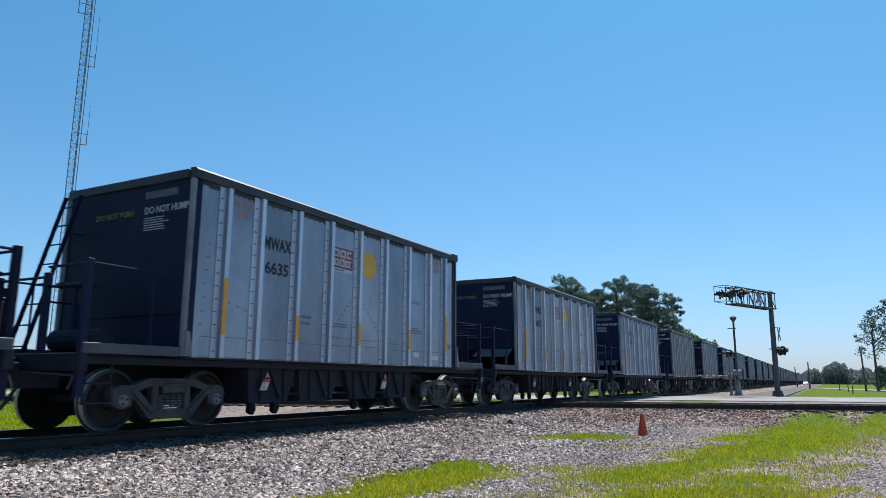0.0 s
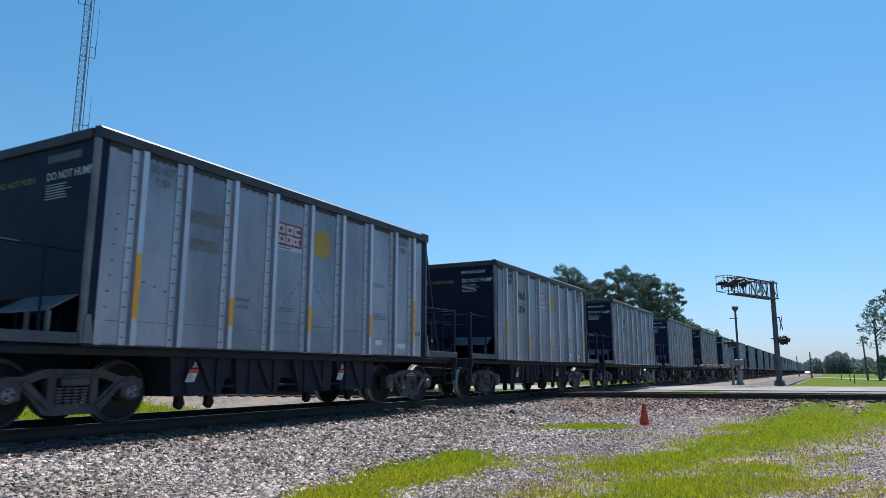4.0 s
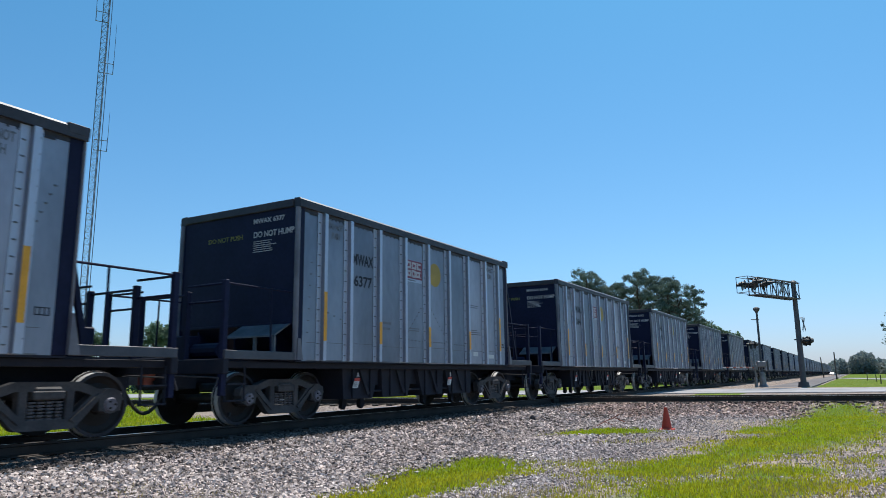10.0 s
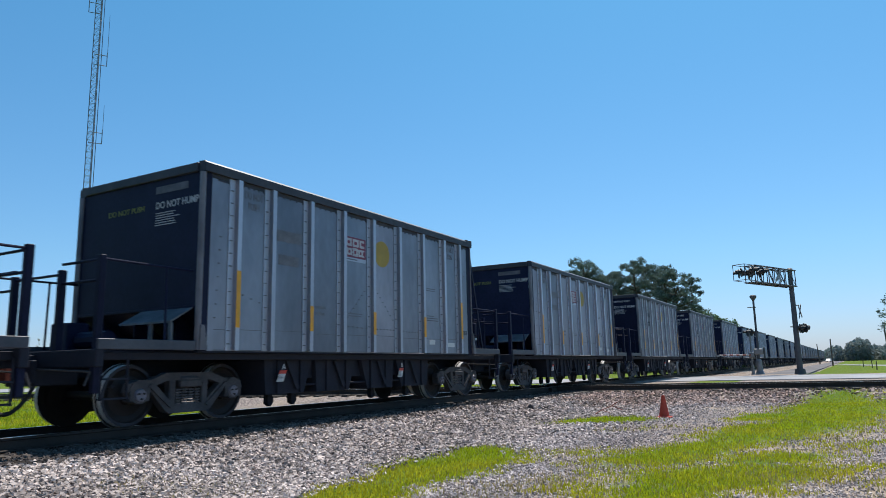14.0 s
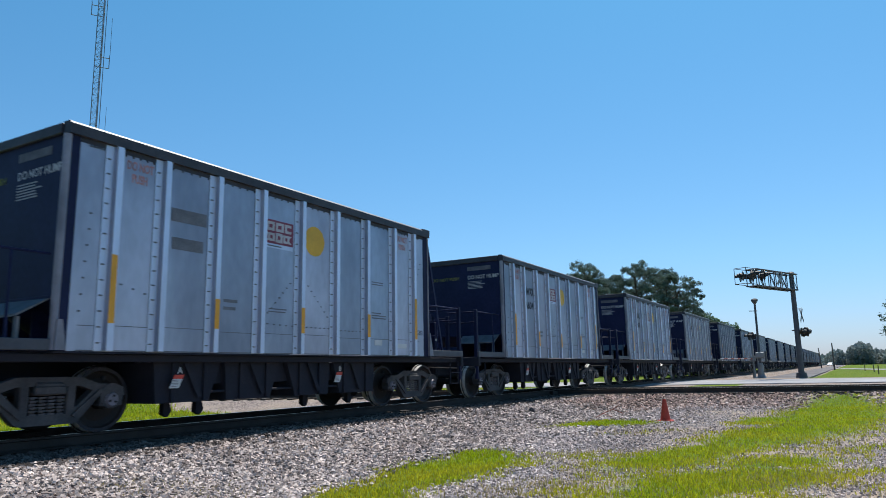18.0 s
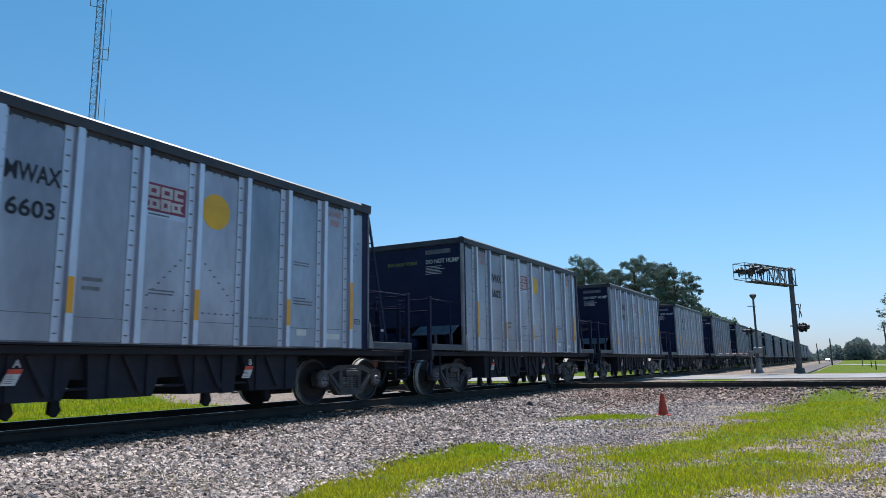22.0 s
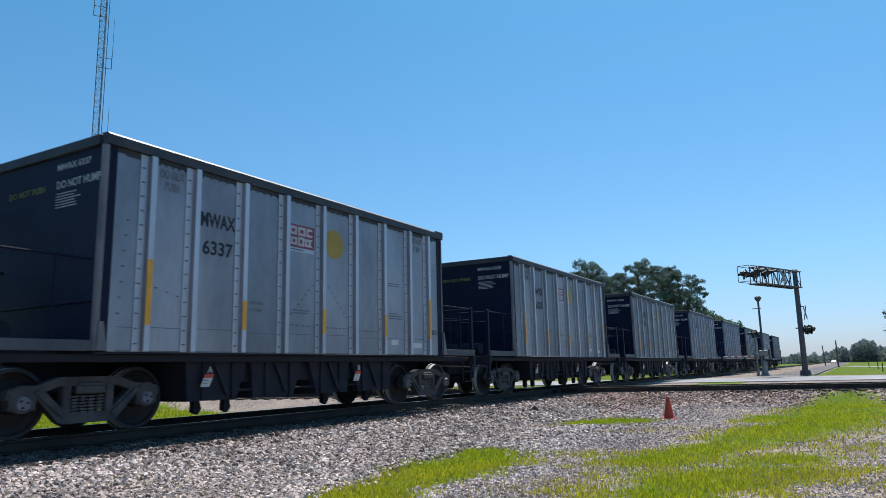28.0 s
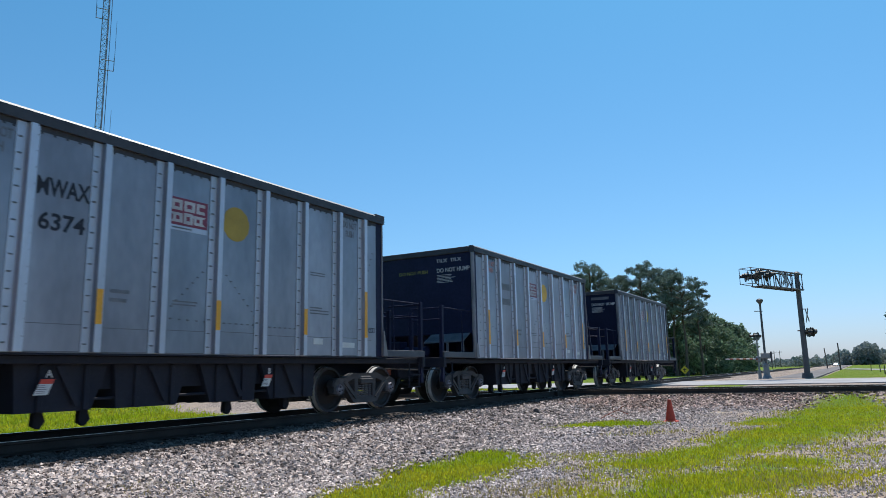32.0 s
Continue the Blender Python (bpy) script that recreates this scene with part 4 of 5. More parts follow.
    # three slotted blocks over three slanted ones
    for a, b, c, d, lean, slot in ((-0.30, -0.11, 3.225, 3.385, 0.0, 0.6), (-0.08, 0.12, 3.225, 3.385, 0.0, 0.6), (0.15, 0.31, 3.225, 3.385, 0.0, 0.0),
                                   (-0.33, -0.10, 3.04, 3.185, 0.06, 0.5), (-0.08, 0.09, 3.03, 3.20, 0.0, 0.35), (0.11, 0.33, 3.04, 3.185, -0.06, 0.5)):
        bm = bmesh.new()
        h, m_ = d - c, (c + d) / 2
        t_ = h * 0.30
        prism(bm, [(ex + a + lean, d - t_), (ex + b + min(lean, 0), d - t_), (ex + b, d), (ex + a, d)], "y", y - 0.001, y + 0.001)
        prism(bm, [(ex + a, c), (ex + b, c), (ex + b + min(lean, 0), c + t_), (ex + a + max(lean, 0), c + t_)], "y", y - 0.001, y + 0.001)
        box(bm, ex + a + max(lean, 0), ex + a + max(lean, 0) + 0.05, y - 0.001, y + 0.001, c + t_, d - t_)
        if slot:
            box(bm, ex + b - 0.055 + min(lean, 0), ex + b + min(lean, 0), y - 0.001, y + 0.001, c + t_, d - t_)
        part("pale_block", bm, M_EMBLEM, logo)
    bm = bmesh.new()
    box(bm, ex - 0.365, ex + 0.365, yt - 0.001, yt + 0.001, 2.92, 2.996)
    part("pale_strip", bm, M_RIB, logo)
    bm = bmesh.new()
    bars(bm, ex - 0.28, ex + 0.28, 2.958, 1, 0.022, 0.05, yt - 0.002, rng)
    part("small_print", bm, M_GREYTEXT, car)
    for x0, x1, z, n, h in ((-3.58, -3.18, 1.92, 2, 0.05), (-2.58, -2.1, 1.86, 2, 0.02), (0.42, 0.95, 1.97, 3, 0.022), (0.42, 0.9, 2.62, 2, 0.02)):
        bm = bmesh.new()
        bars(bm, x0, x1, z, n, h, h * 2.4, yt, rng)
        part("small_print", bm, M_GREYTEXT, car)
    for x0, x1, z0, z1 in ((0.52, 0.78, 1.30, 1.41), (1.30, 1.74, 1.255, 1.355)):
        bm = bmesh.new()
        box(bm, x0, x1, yt - 0.004, yt + 0.002, z0, z1, 0.001)
        part("data_plate", bm, M_PLATE, car)
    bm = bmesh.new()
    for a, b, c, d in ((2.22, 2.41, 1.66, 1.672), (2.22, 2.41, 1.57, 1.582), (2.22, 2.232, 1.58, 1.662), (2.28, 2.292, 1.58, 1.662), (2.34, 2.352, 1.58, 1.662), (2.398, 2.41, 1.58, 1.662)):
        box(bm, a, b, yt - 0.002, yt + 0.002, c, d)
    part("stencil_box", bm, M_DARKTEXT, car)
    # writing on the front end
    f = BODY0 - 0.004
    letter_part("DO NOT HUMP", 0.16, M_WHITE, pose(f, -0.95, 3.475, 0, 0, -90), car, "white warning lettering", 1.02)
    letter_part("DO NOT PUSH", 0.13, M_FADED, pose(f, 0.32, 3.47, 0, 0, -90), car, "faded yellow warning lettering", 0.94)
    bm = bmesh.new()
    bars(bm, -0.44, 0.28, 0.0, 6, 0.014, 0.040, 0, rng)
    ob = part("small_print", bm, M_WHITE, car)
    ob.matrix_basis = pose(f, -0.88, 3.35, 0, 0, -90)
    return car


protos = {False: build_car(False), True: build_car(True)}
bpy.context.view_layer.update()
train = []
rr = random.Random(3)
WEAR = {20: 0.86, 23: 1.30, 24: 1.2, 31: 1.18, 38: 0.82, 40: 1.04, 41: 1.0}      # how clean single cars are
DARK_WARNING = {6, 7, 16}            # cars whose side warning is still dark
PUSH_DARK = letters("DO NOT\nPUSH", 0.18, M_DARKTEXT, 0.43)
PUSH = {True: letters("DO NOT\nPUSH", 0.18, M_REDTEXT, 0.43), False: letters("DO NOT\nPUSH", 0.18, M_GREYTEXT, 0.43)}
MARK = letters("MWAX", 0.32, M_DARKTEXT, 0.70)
FADED_MARK = box_mesh("faded_mark", (-0.33, 0.33, -0.002, 0.002, -0.10, 0.10), M_GREYTEXT)
DISC = {}
for nm, mt in (("ochre", M_OCHRE), ("amber", M_AMBER)):
    b_ = bmesh.new()
    lathe(b_, [(0.0001, -0.002), (0.28, -0.002), (0.285, 0.0)], "y", 28)
    for v_ in b_.verts:
        if math.hypot(v_.co.x, v_.co.z) > 0.1:
            v_.co.x *= 1 + 0.03 * math.sin(5 * v_.co.z * 9)
    DISC[nm] = bpy.data.meshes.new("disc")
    b_.to_mesh(DISC[nm])
    b_.free()
    DISC[nm].materials.append(mt)
bar_kinds = [box_mesh("number_bar", (-w / 2, w / 2, -0.002, 0.002, -0.09, 0.09), M_GREYTEXT) for w in (0.52, 0.58)]
end_bar = box_mesh("end_mark", (-0.39, 0.39, -0.002, 0.002, -0.06, 0.06), M_ENDTEXT)
for k in CARS:
    kind_ = k in LADDER_FIRST
    c = protos[kind_] if protos[kind_] not in [o for _, o in train] else copy_thing(protos[kind_], pose(0, TRACK_Y, 0))
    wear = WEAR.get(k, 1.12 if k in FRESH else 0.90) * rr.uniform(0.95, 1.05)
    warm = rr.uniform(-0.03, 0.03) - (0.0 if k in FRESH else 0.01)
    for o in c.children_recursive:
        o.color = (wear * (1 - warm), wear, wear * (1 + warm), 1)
    c["car"] = k
    train.append((k, c))
for k, c in train:
    yt = -SHEET - 0.003
    fresh = k in FRESH
    place("painted_disc", DISC["amber" if fresh else "ochre"], c, "amber painted disc" if fresh else "ochre painted disc", pose(-1.41, yt, 3.20))
    for x_ in (-5.20, 1.58):
        place("lettering", PUSH_DARK if k in DARK_WARNING else PUSH[fresh], c, "pale red warning" if fresh else "dark grey warning", pose(x_, yt, 3.60))
    if k in READ:
        place("lettering", MARK, c, "dark stencilled mark", pose(-4.31, yt, 3.14))
        place("lettering", letters(READ[k], 0.30, M_DARKTEXT, 0.61), c, "dark stencilled number", pose(-4.30, yt, 2.70))
        if fresh:
            place("painted_patch", end_bar, c, "worn unreadable mark", pose(BODY0 - 0.004, -0.82, 3.74, 0, 0, -90))
        else:
            place("lettering", letters("MWAX " + READ[k], 0.13, M_WHITE, 0.79), c, "white stencilled number", pose(BODY0 - 0.004, -0.82, 3.74, 0, 0, -90))
    elif k == 42:
        place("lettering", letters("TILX  TILX", 0.13, M_WHITE, 0.79), c, "white stencilled mark", pose(BODY0 - 0.004, -0.82, 3.74, 0, 0, -90))
        place("painted_patch", bar_kinds[1], c, "", pose(-4.32, yt, 3.13))
        place("painted_patch", bar_kinds[1], c, "", pose(-4.32, yt, 2.70))
    else:
        place("painted_patch", FADED_MARK, c, "worn unreadable mark", pose(-4.31, yt, 3.13))
        place("painted_patch", bar_kinds[k % 2], c, "worn unreadable number", pose(-4.32, yt, 2.70))
        place("painted_patch", end_bar, c, "", pose(BODY0 - 0.004, -0.82, 3.74, 0, 0, -90))


# ---- crossing signals beyond the road ----
def gz(x, y):
    return float(ground_z(x, y))


def flasher(parent, c, yaw, discs=2):
    """A pair of round backgrounds with hooded lamps; c is its middle, yaw the way it faces."""
    m = Matrix.Translation(c) @ pose(0, 0, 0, 0, 0, yaw)
    bm = bmesh.new()
    tube(bm, m @ Vector((-0.42, 0, 0)), m @ Vector((0.42, 0, 0)), 0.04, 8)
    f = part("flasher_arm", bm, M_SIGBLACK, parent)
    for x in (-0.38, 0.38)[:discs]:
        bm = bmesh.new()
        tube(bm, (0, -0.02, 0), (0, 0.02, 0), 0.30, 20)
        tube(bm, (0, 0.02, 0), (0, 0.22, 0), 0.15, 14, 0.10)
        for k in range(9):
            a0, a1 = radians(-10 + k * 22), radians(-10 + (k + 1) * 22)
            for ln in (0.34,):
                vs = [bm.verts.new((0.155 * math.cos(a), y, 0.155 * math.sin(a))) for a, y in ((a0, -0.02), (a1, -0.02), (a1, -ln), (a0, -ln))]
                bm.faces.new(vs)
        bm.transform(m @ pose(x, 0, 0))
        part("lamp_background", bm, M_SIGBLACK, f, "black lamp background with a hood")
    return f


def crossbuck(parent, c, yaw, size=1.1):
    m = Matrix.Translation(c) @ pose(0, 0, 0, 0, 0, yaw)
    for k, a in enumerate((45, -45)):
        bm = bmesh.new()
        box(bm, -size / 2, size / 2, -0.012 - 0.014 * k, -0.014 * k, -0.11, 0.11)
        bm.transform(m @ pose(0, 0, 0, 0, a, 0))
        # white blades in a grey material, so their shade is in the colour
        part("crossbuck_blade", bm, M_GALV, parent, "white crossbuck blade, its shade painted as grey")


def build_gantry():
    x, y = 52.2, 2.76
    z0 = gz(x, y)
    g = thing("crossing_gantry", pose(x, y, z0), "grey steel cantilever with railway crossing lights", "crossing signal")
    H = 6.82 - z0
    bm = bmesh.new()
    tube(bm, (0, 0, 0.3), (0, 0, H), 0.185, 16, 0.145)
    tube(bm, (0, 0, 0.0), (0, 0, 0.34), 0.36, 16, 0.30)
    tube(bm, (0, 0, H), (0, 0, H + 0.1), 0.23, 12, 0.1)
    part("mast", bm, M_POST, g, "tapered grey steel mast")
    d = Vector((-4.8, 2.0, 0)).normalized()
    w = Vector((d.y, -d.x, 0)) * 0.32
    L = 5.2
    top, low = H - 0.12, H - 1.18
    for s in (-1, 1):
        for z in (top, low):
            bm = bmesh.new()
            tube(bm, w * s + Vector((0, 0, z)), w * s + d * L + Vector((0, 0, z)), 0.055, 8)
            part("truss_chord", bm, M_POST, g)
    n = 7
    for k in range(n + 1):
        p = d * (L * k / n)
        bm = bmesh.new()
        for s in (-1, 1):
            tube(bm, p + w * s + Vector((0, 0, low)), p + w * s + Vector((0, 0, top)), 0.03, 6)
            if k < n and k % 2 == 0:
                q = d * (L * (k + 1) / n)
                tube(bm, p + w * s + Vector((0, 0, low)), q + w * s + Vector((0, 0, top)), 0.022, 6)
        for z in (low, top):
            tube(bm, p - w * 1.3 + Vector((0, 0, z)), p + w * 1.3 + Vector((0, 0, z)), 0.03, 6)
        part("truss_frame", bm, M_POST, g)
    bm = bmesh.new()
    for s in (-1, 1):
        o = w * (s * 0.5)
        vs = [bm.verts.new(v) for v in (o + w * 0.35 + Vector((0, 0, low + 0.03)), o - w * 0.35 + Vector((0, 0, low + 0.03)), o - w * 0.35 + d * L + Vector((0, 0, low + 0.03)), o + w * 0.35 + d * L + Vector((0, 0, low + 0.03)))]
        bm.faces.new(vs)
    bmesh.ops.solidify(bm, geom=list(bm.faces), thickness=0.02)
    part("walkway_grating", bm, M_POST, g)
    yaw = math.degrees(math.atan2(d.y, d.x))
    for s, u in ((-1, 5.9), (1, 5.5), (-1, 4.7), (1, 4.3)):
        flasher(g, d * u + w * (s * 1.5) + Vector((0, 0, (low + top) / 2 + 0.1)), 18 + (0 if s < 0 else 180))
    crossbuck(g, d * 2.4 + w * -1.3 + Vector((0, 0, (low + top) / 2 + 0.05)), yaw)
    # end cage
    a, b = d * L, d * (L + 1.3)
    lo, hi = Vector((0, 0, low + 0.06)), Vector((0, 0, top - 0.02))
    for s in (-1.2, 1.2):
        for p, q in ((a + lo, b + lo), (a + hi, b + hi), (b + lo, b + hi)):
            bm = bmesh.new()
            tube(bm, p + w * s, q + w * s, 0.02, 6)
            part("cage_bar", bm, M_POST, g)
    for p in (b + lo, b + hi):
        bm = bmesh.new()
        tube(bm, p - w * 1.2, p + w * 1.2, 0.02, 6)
        part("cage_bar", bm, M_POST, g)
    flasher(g, Vector((0.1, -0.38, 3.02)), 20)
    flasher(g, Vector((-0.1, -0.50, 2.98)), 200)
    crossbuck(g, Vector((0.1, -0.35, 4.13)), 14, 1.2)
    bm = bmesh.new()
    tube(bm, (-0.1, 0.3, 3.12), (0.12, -0.5, 3.12), 0.04, 8)
    tube(bm, (0, 0, 4.55), (0.1, -0.35, 4.55), 0.03, 8)
    part("bracket", bm, M_POST, g)


build_gantry()


def build_bell_mast():
    x, y = 55.0, 5.48
    z0 = gz(x, y)
    g = thing("bell_mast", pose(x, y, z0), "slim grey signal mast with a bell on top", "crossing signal")
    H = 5.35 - z0
    bm = bmesh.new()
    tube(bm, (0, 0, 0.2), (0, 0, H - 0.2), 0.085, 12, 0.07)
    tube(bm, (0, 0, 0), (0, 0, 0.3), 0.26, 12, 0.2)
    part("mast", bm, M_POST, g)
    bm = bmesh.new()
    lathe(bm, [(0.06, -0.30), (0.10, -0.22), (0.22, -0.05), (0.24, 0.05), (0.16, 0.13), (0.02, 0.16)], "z", 18)
    bm.transform(pose(0, 0, H))
    part("bell", bm, M_POST, g, "round warning bell")
    bm = bmesh.new()
    tube(bm, (-0.1, 0.42, H - 0.75), (0.1, -0.12, H - 0.75), 0.03, 8)
    part("cross_arm", bm, M_POST, g)
    bm = bmesh.new()
    box(bm, -0.2, 0.2, -0.34, 0.28, 1.45, 1.88, 0.06)
    part("equipment_box", bm, M_GALV, g, "galvanised equipment box")
    bm = bmesh.new()
    box(bm, -0.14, 0.14, -0.46, -0.35, 1.2, 1.95, 0.03)
    part("gate_crank", bm, M_POST, g)
    bm = bmesh.new()
    lathe(bm, [(0.36, 0.0), (0.34, 0.06), (0.22, 0.30), (0.19, 1.0), (0.12, 1.12)], "z", 14)
    part("gate_base", bm, M_GALV, g, "flared galvanised base")
    bm = bmesh.new()
    tube(bm, (0.05, 0.16, 0.0), (0.05, 0.16, 1.45), 0.04, 8)
    part("conduit", bm, M_GALV, g)


build_bell_mast()


def build_far_signal():
    """The gate signal behind the bell mast, its arm lowered along the track."""
    x, y = 58.0, 6.26
    z0 = gz(x, y)
    g = thing("crossing_signal", pose(x, y, z0), "grey crossing signal with twin lamps and a lowered gate arm", "crossing signal")
    bm = bmesh.new()
    tube(bm, (0, 0, 0), (0, 0, 3.55), 0.06, 10)
    part("mast", bm, M_GALV, g)
    flasher(g, Vector((0, 0, 2.9 - z0)), 205)
    bm = bmesh.new()
    lathe(bm, [(0.22, 0.0), (0.2, 0.06), (0.12, 0.2), (0.1, 0.8)], "z", 12)
    part("base", bm, M_GALV, g)
    bm = bmesh.new()
    box(bm, -0.2, 0.2, -0.18, 0.18, 1.0 - z0, 1.4 - z0, 0.03)
    part("gate_mechanism", bm, M_GALV, g, "galvanised gate mechanism housing")
    tip = Vector((-4.7, 1.64, 0.0))
    for i in range(10):
        p, q = tip * (i / 10), tip * ((i + 1) / 10)
        up = Vector((0, 0, 1.2 - z0))
        bm = bmesh.new()
        tube(bm, p + up, q + up, 0.058 - 0.002 * i, 8)
        part("gate_stripe", bm, M_EMBLEM if i % 2 else M_RUSTRED, g)
    bm = bmesh.new()
    box(bm, 0.15, 0.75, -0.5, 0.1, 1.0 - z0, 1.35 - z0, 0.04)
    part("counterweight", bm, M_SIGBLACK, g, "black counterweight")


build_far_signal()


def build_cone():
    x, y = 17.0, 3.84
    g = thing("traffic_cone", pose(x, y, gz(x, y)), "faded orange traffic cone on the gravel", "traffic cone")
    bm = bmesh.new()
    box(bm, -0.16, 0.16, -0.16, 0.16, 0.0, 0.035, 0.015)
    part("base", bm, M_CONE, g)
    bm = bmesh.new()
    lathe(bm, [(0.125, 0.03), (0.115, 0.05), (0.04, 0.50), (0.032, 0.515), (0.024, 0.515), (0.024, 0.50)], "z", 24)
    part("body", bm, M_CONE, g)


build_cone()


def build_tower():
    x, y = 32.2, 50.7
    z0 = gz(x, y)
    g = thing("lattice_tower", pose(x, y, z0, 0, 0, 20), "tall slim steel lattice radio mast", "radio tower")
    H, r = 52.0, 0.30
    legs = [Vector((r * math.cos(math.tau * k / 3), r * math.sin(math.tau * k / 3), 0)) for k in range(3)]
    for p in legs:
        bm = bmesh.new()
        tube(bm, p, p + Vector((0, 0, H)), 0.034, 8)
        part("leg", bm, M_TOWER, g)
    for sec in range(13):
        bm = bmesh.new()
        for i in range(8):
            z, zz = sec * 4 + i * 0.5, sec * 4 + (i + 1) * 0.5
            for k in range(3):
                a, b = legs[k], legs[(k + 1) % 3]
                tube(bm, a + Vector((0, 0, z)), b + Vector((0, 0, z)), 0.013, 5)
                p, q = (a, b) if i % 2 else (b, a)
                tube(bm, p + Vector((0, 0, z)), q + Vector((0, 0, zz)), 0.013, 5)
        part("lattice_section", bm, M_TOWER, g)
    inv = pose(0, 0, 0, 0, 0, -20)
    rt = (inv @ Vector((math.cos(radians(32.4)), -math.sin(radians(32.4)), 0))).normalized()
    for z, s, whip in ((25.75, 1, 3.4), (19.1, 1, 2.2), (30.2, -1, 6.0)):
        z -= z0
        bm = bmesh.new()
        for k in (0, 0.88):
            tube(bm, rt * (-0.2 * s) + Vector((0, 0, z + k)), rt * (s * 0.80) + Vector((0, 0, z + k)), 0.034, 6)
        tube(bm, rt * (s * 0.78) + Vector((0, 0, z)), rt * (s * 0.78) + Vector((0, 0, z + 1.15)), 0.035, 6)
        arm = part("antenna_bracket", bm, M_TOWER, g)
        bm = bmesh.new()
        tube(bm, rt * (s * 0.80) + Vector((0, 0, z + 1.1)), rt * (s * 0.80) + Vector((0, 0, z + 1.1 + whip)), 0.022, 6, 0.014)
        part("whip_antenna", bm, M_TOWER, arm)
    bm = bmesh.new()
    tube(bm, rt * 0.36, rt * 0.36 + Vector((0, 0, H)), 0.03, 6)
    part("feed_cable", bm, M_TOWER, g)
    bm = bmesh.new()
    box(bm, -0.7, 0.7, -0.7, 0.7, -0.1, 0.25, 0.03)
    part("footing", bm, M_CONCRETE, g)


build_tower()


# ---- trees ----
def leaf_cloud(rng, clumps, per, size, mat, name, parent, flat=1.0):
    """Many small bent leaf blades gathered in clumps: (centre, radius)."""
    vs, fs = [], []
    for c, r in clumps:
        for _ in range(per):
            d = Vector((rng.gauss(0, 1), rng.gauss(0, 1), rng.gauss(0, 1) * flat))
            p = c + d.normalized() * r * (rng.random() ** 0.45) * Vector((1, 1, flat)).length / 1.732
            u = Vector((rng.gauss(0, 1), rng.gauss(0, 1), rng.gauss(0, 0.7))).normalized()
            v = u.orthogonal().normalized()
            v.rotate(Matrix.Rotation(rng.uniform(0, 6.28), 3, u))
            s = size * rng.uniform(0.6, 1.4)
            b = len(vs)
            w = u.cross(v) * s * 0.18
            vs += [p - u * s, p + v * s * 0.45 + w, p + u * s, p - v * s * 0.45 + w]
            fs.append((b, b + 1, b + 2, b + 3))
    return raw(name, [tuple(v) for v in vs], fs, mat, parent)


def build_pine(rng, h, spread, name="pine_tree", bare=0.5, per=78, label="tall dark pine with a ragged flat crown"):
    t = thing(name, Matrix(), label, "tree", "trees beside the track")
    bm = bmesh.new()
    pts = [Vector((0, 0, -0.2))]
    for k in range(1, 8):
        pts.append(Vector((rng.gauss(0, 0.10) * k * 0.3, rng.gauss(0, 0.10) * k * 0.3, h * k / 7.3)))
    r0 = h * 0.016
    for k, (p, q) in enumerate(zip(pts, pts[1:])):
        tube(bm, p, q, r0 * (1 - k / 7.6), 8, r0 * (1 - (k + 1) / 7.6))
    clumps = []
    n = 15
    for k in range(n):
        v = (k + 0.7 * rng.random()) / n
        z = h * (bare - 0.03 + (0.99 - bare) * v)
        a = k * 2.4 + rng.uniform(-0.4, 0.4)
        reach = spread * math.sqrt(max(0.05, 1 - (1.25 * v - 0.32) ** 2)) * rng.uniform(0.45, 0.95)
        base = pts[min(6, int(z / h * 7))].lerp(pts[min(7, int(z / h * 7) + 1)], 0.5)
        p = Vector((base.x, base.y, z - 0.06 * h))
        q = Vector((base.x + math.cos(a) * reach, base.y + math.sin(a) * reach, z + rng.uniform(-0.01, 0.02) * h))
        tube(bm, p, q, r0 * 0.32, 5, r0 * 0.1)
        wide = rng.uniform(0.8, 1.25) * spread / 2.8
        for j in range(11):
            u, w = math.tau * rng.random(), wide * math.sqrt(rng.random())
            c = q + Vector((math.cos(u) * w, math.sin(u) * w, 0.45 * (1 - (w / wide) ** 2) + rng.uniform(-0.22, 0.24)))
            clumps.append((c, rng.uniform(0.28, 0.5) * spread / 2.8))
    for j in range(12):
        c = pts[-1] + Vector((rng.gauss(0, 0.5), rng.gauss(0, 0.5), rng.uniform(-0.7, 0.25)))
        clumps.append((c, rng.uniform(0.3, 0.45)))
    part("trunk", bm, M_BARK, t)
    leaf_cloud(rng, clumps, per, 0.085, M_NEEDLE, "crown", t, 0.75)
    return t


def build_broadleaf(rng, h, spread, per=60, n=60, label="leafy green roadside tree with an uneven crown", mat=None, name="broadleaf_tree", low=0.0, leaf=0.26):
    t = thing(name, Matrix(), label, "tree", "trees beside the track")
    bm = bmesh.new()
    r0 = h * 0.02
    tube(bm, (0, 0, -0.2), (0.1, 0.05, h * 0.45), r0, 8, r0 * 0.6)
    tube(bm, (0.1, 0.05, h * 0.45), (0.0, 0.2, h * 0.85), r0 * 0.6, 6, r0 * 0.15)
    clumps = []
    for k in range(n):
        z = h * (low + (1 - low) * rng.random() ** 0.8)
        u = (z / h - low) / (1 - low)
        reach = spread * math.sin(math.pi * (0.18 + 0.78 * u)) * rng.uniform(0.3, 1.0)
        a = rng.uniform(0, 6.28)
        c = Vector((math.cos(a) * reach, math.sin(a) * reach, z))
        if k % 4 == 0:
            tube(bm, (0.05, 0.05, min(z * 0.8, h * 0.7)), c, r0 * 0.3, 5, r0 * 0.08)
        clumps.append((c, rng.uniform(0.5, 1.0) * spread * 0.32))
    part("trunk", bm, M_BARK, t)
    leaf_cloud(rng, clumps, per, leaf, mat or M_LEAF, "crown", t, 0.85)
    return t


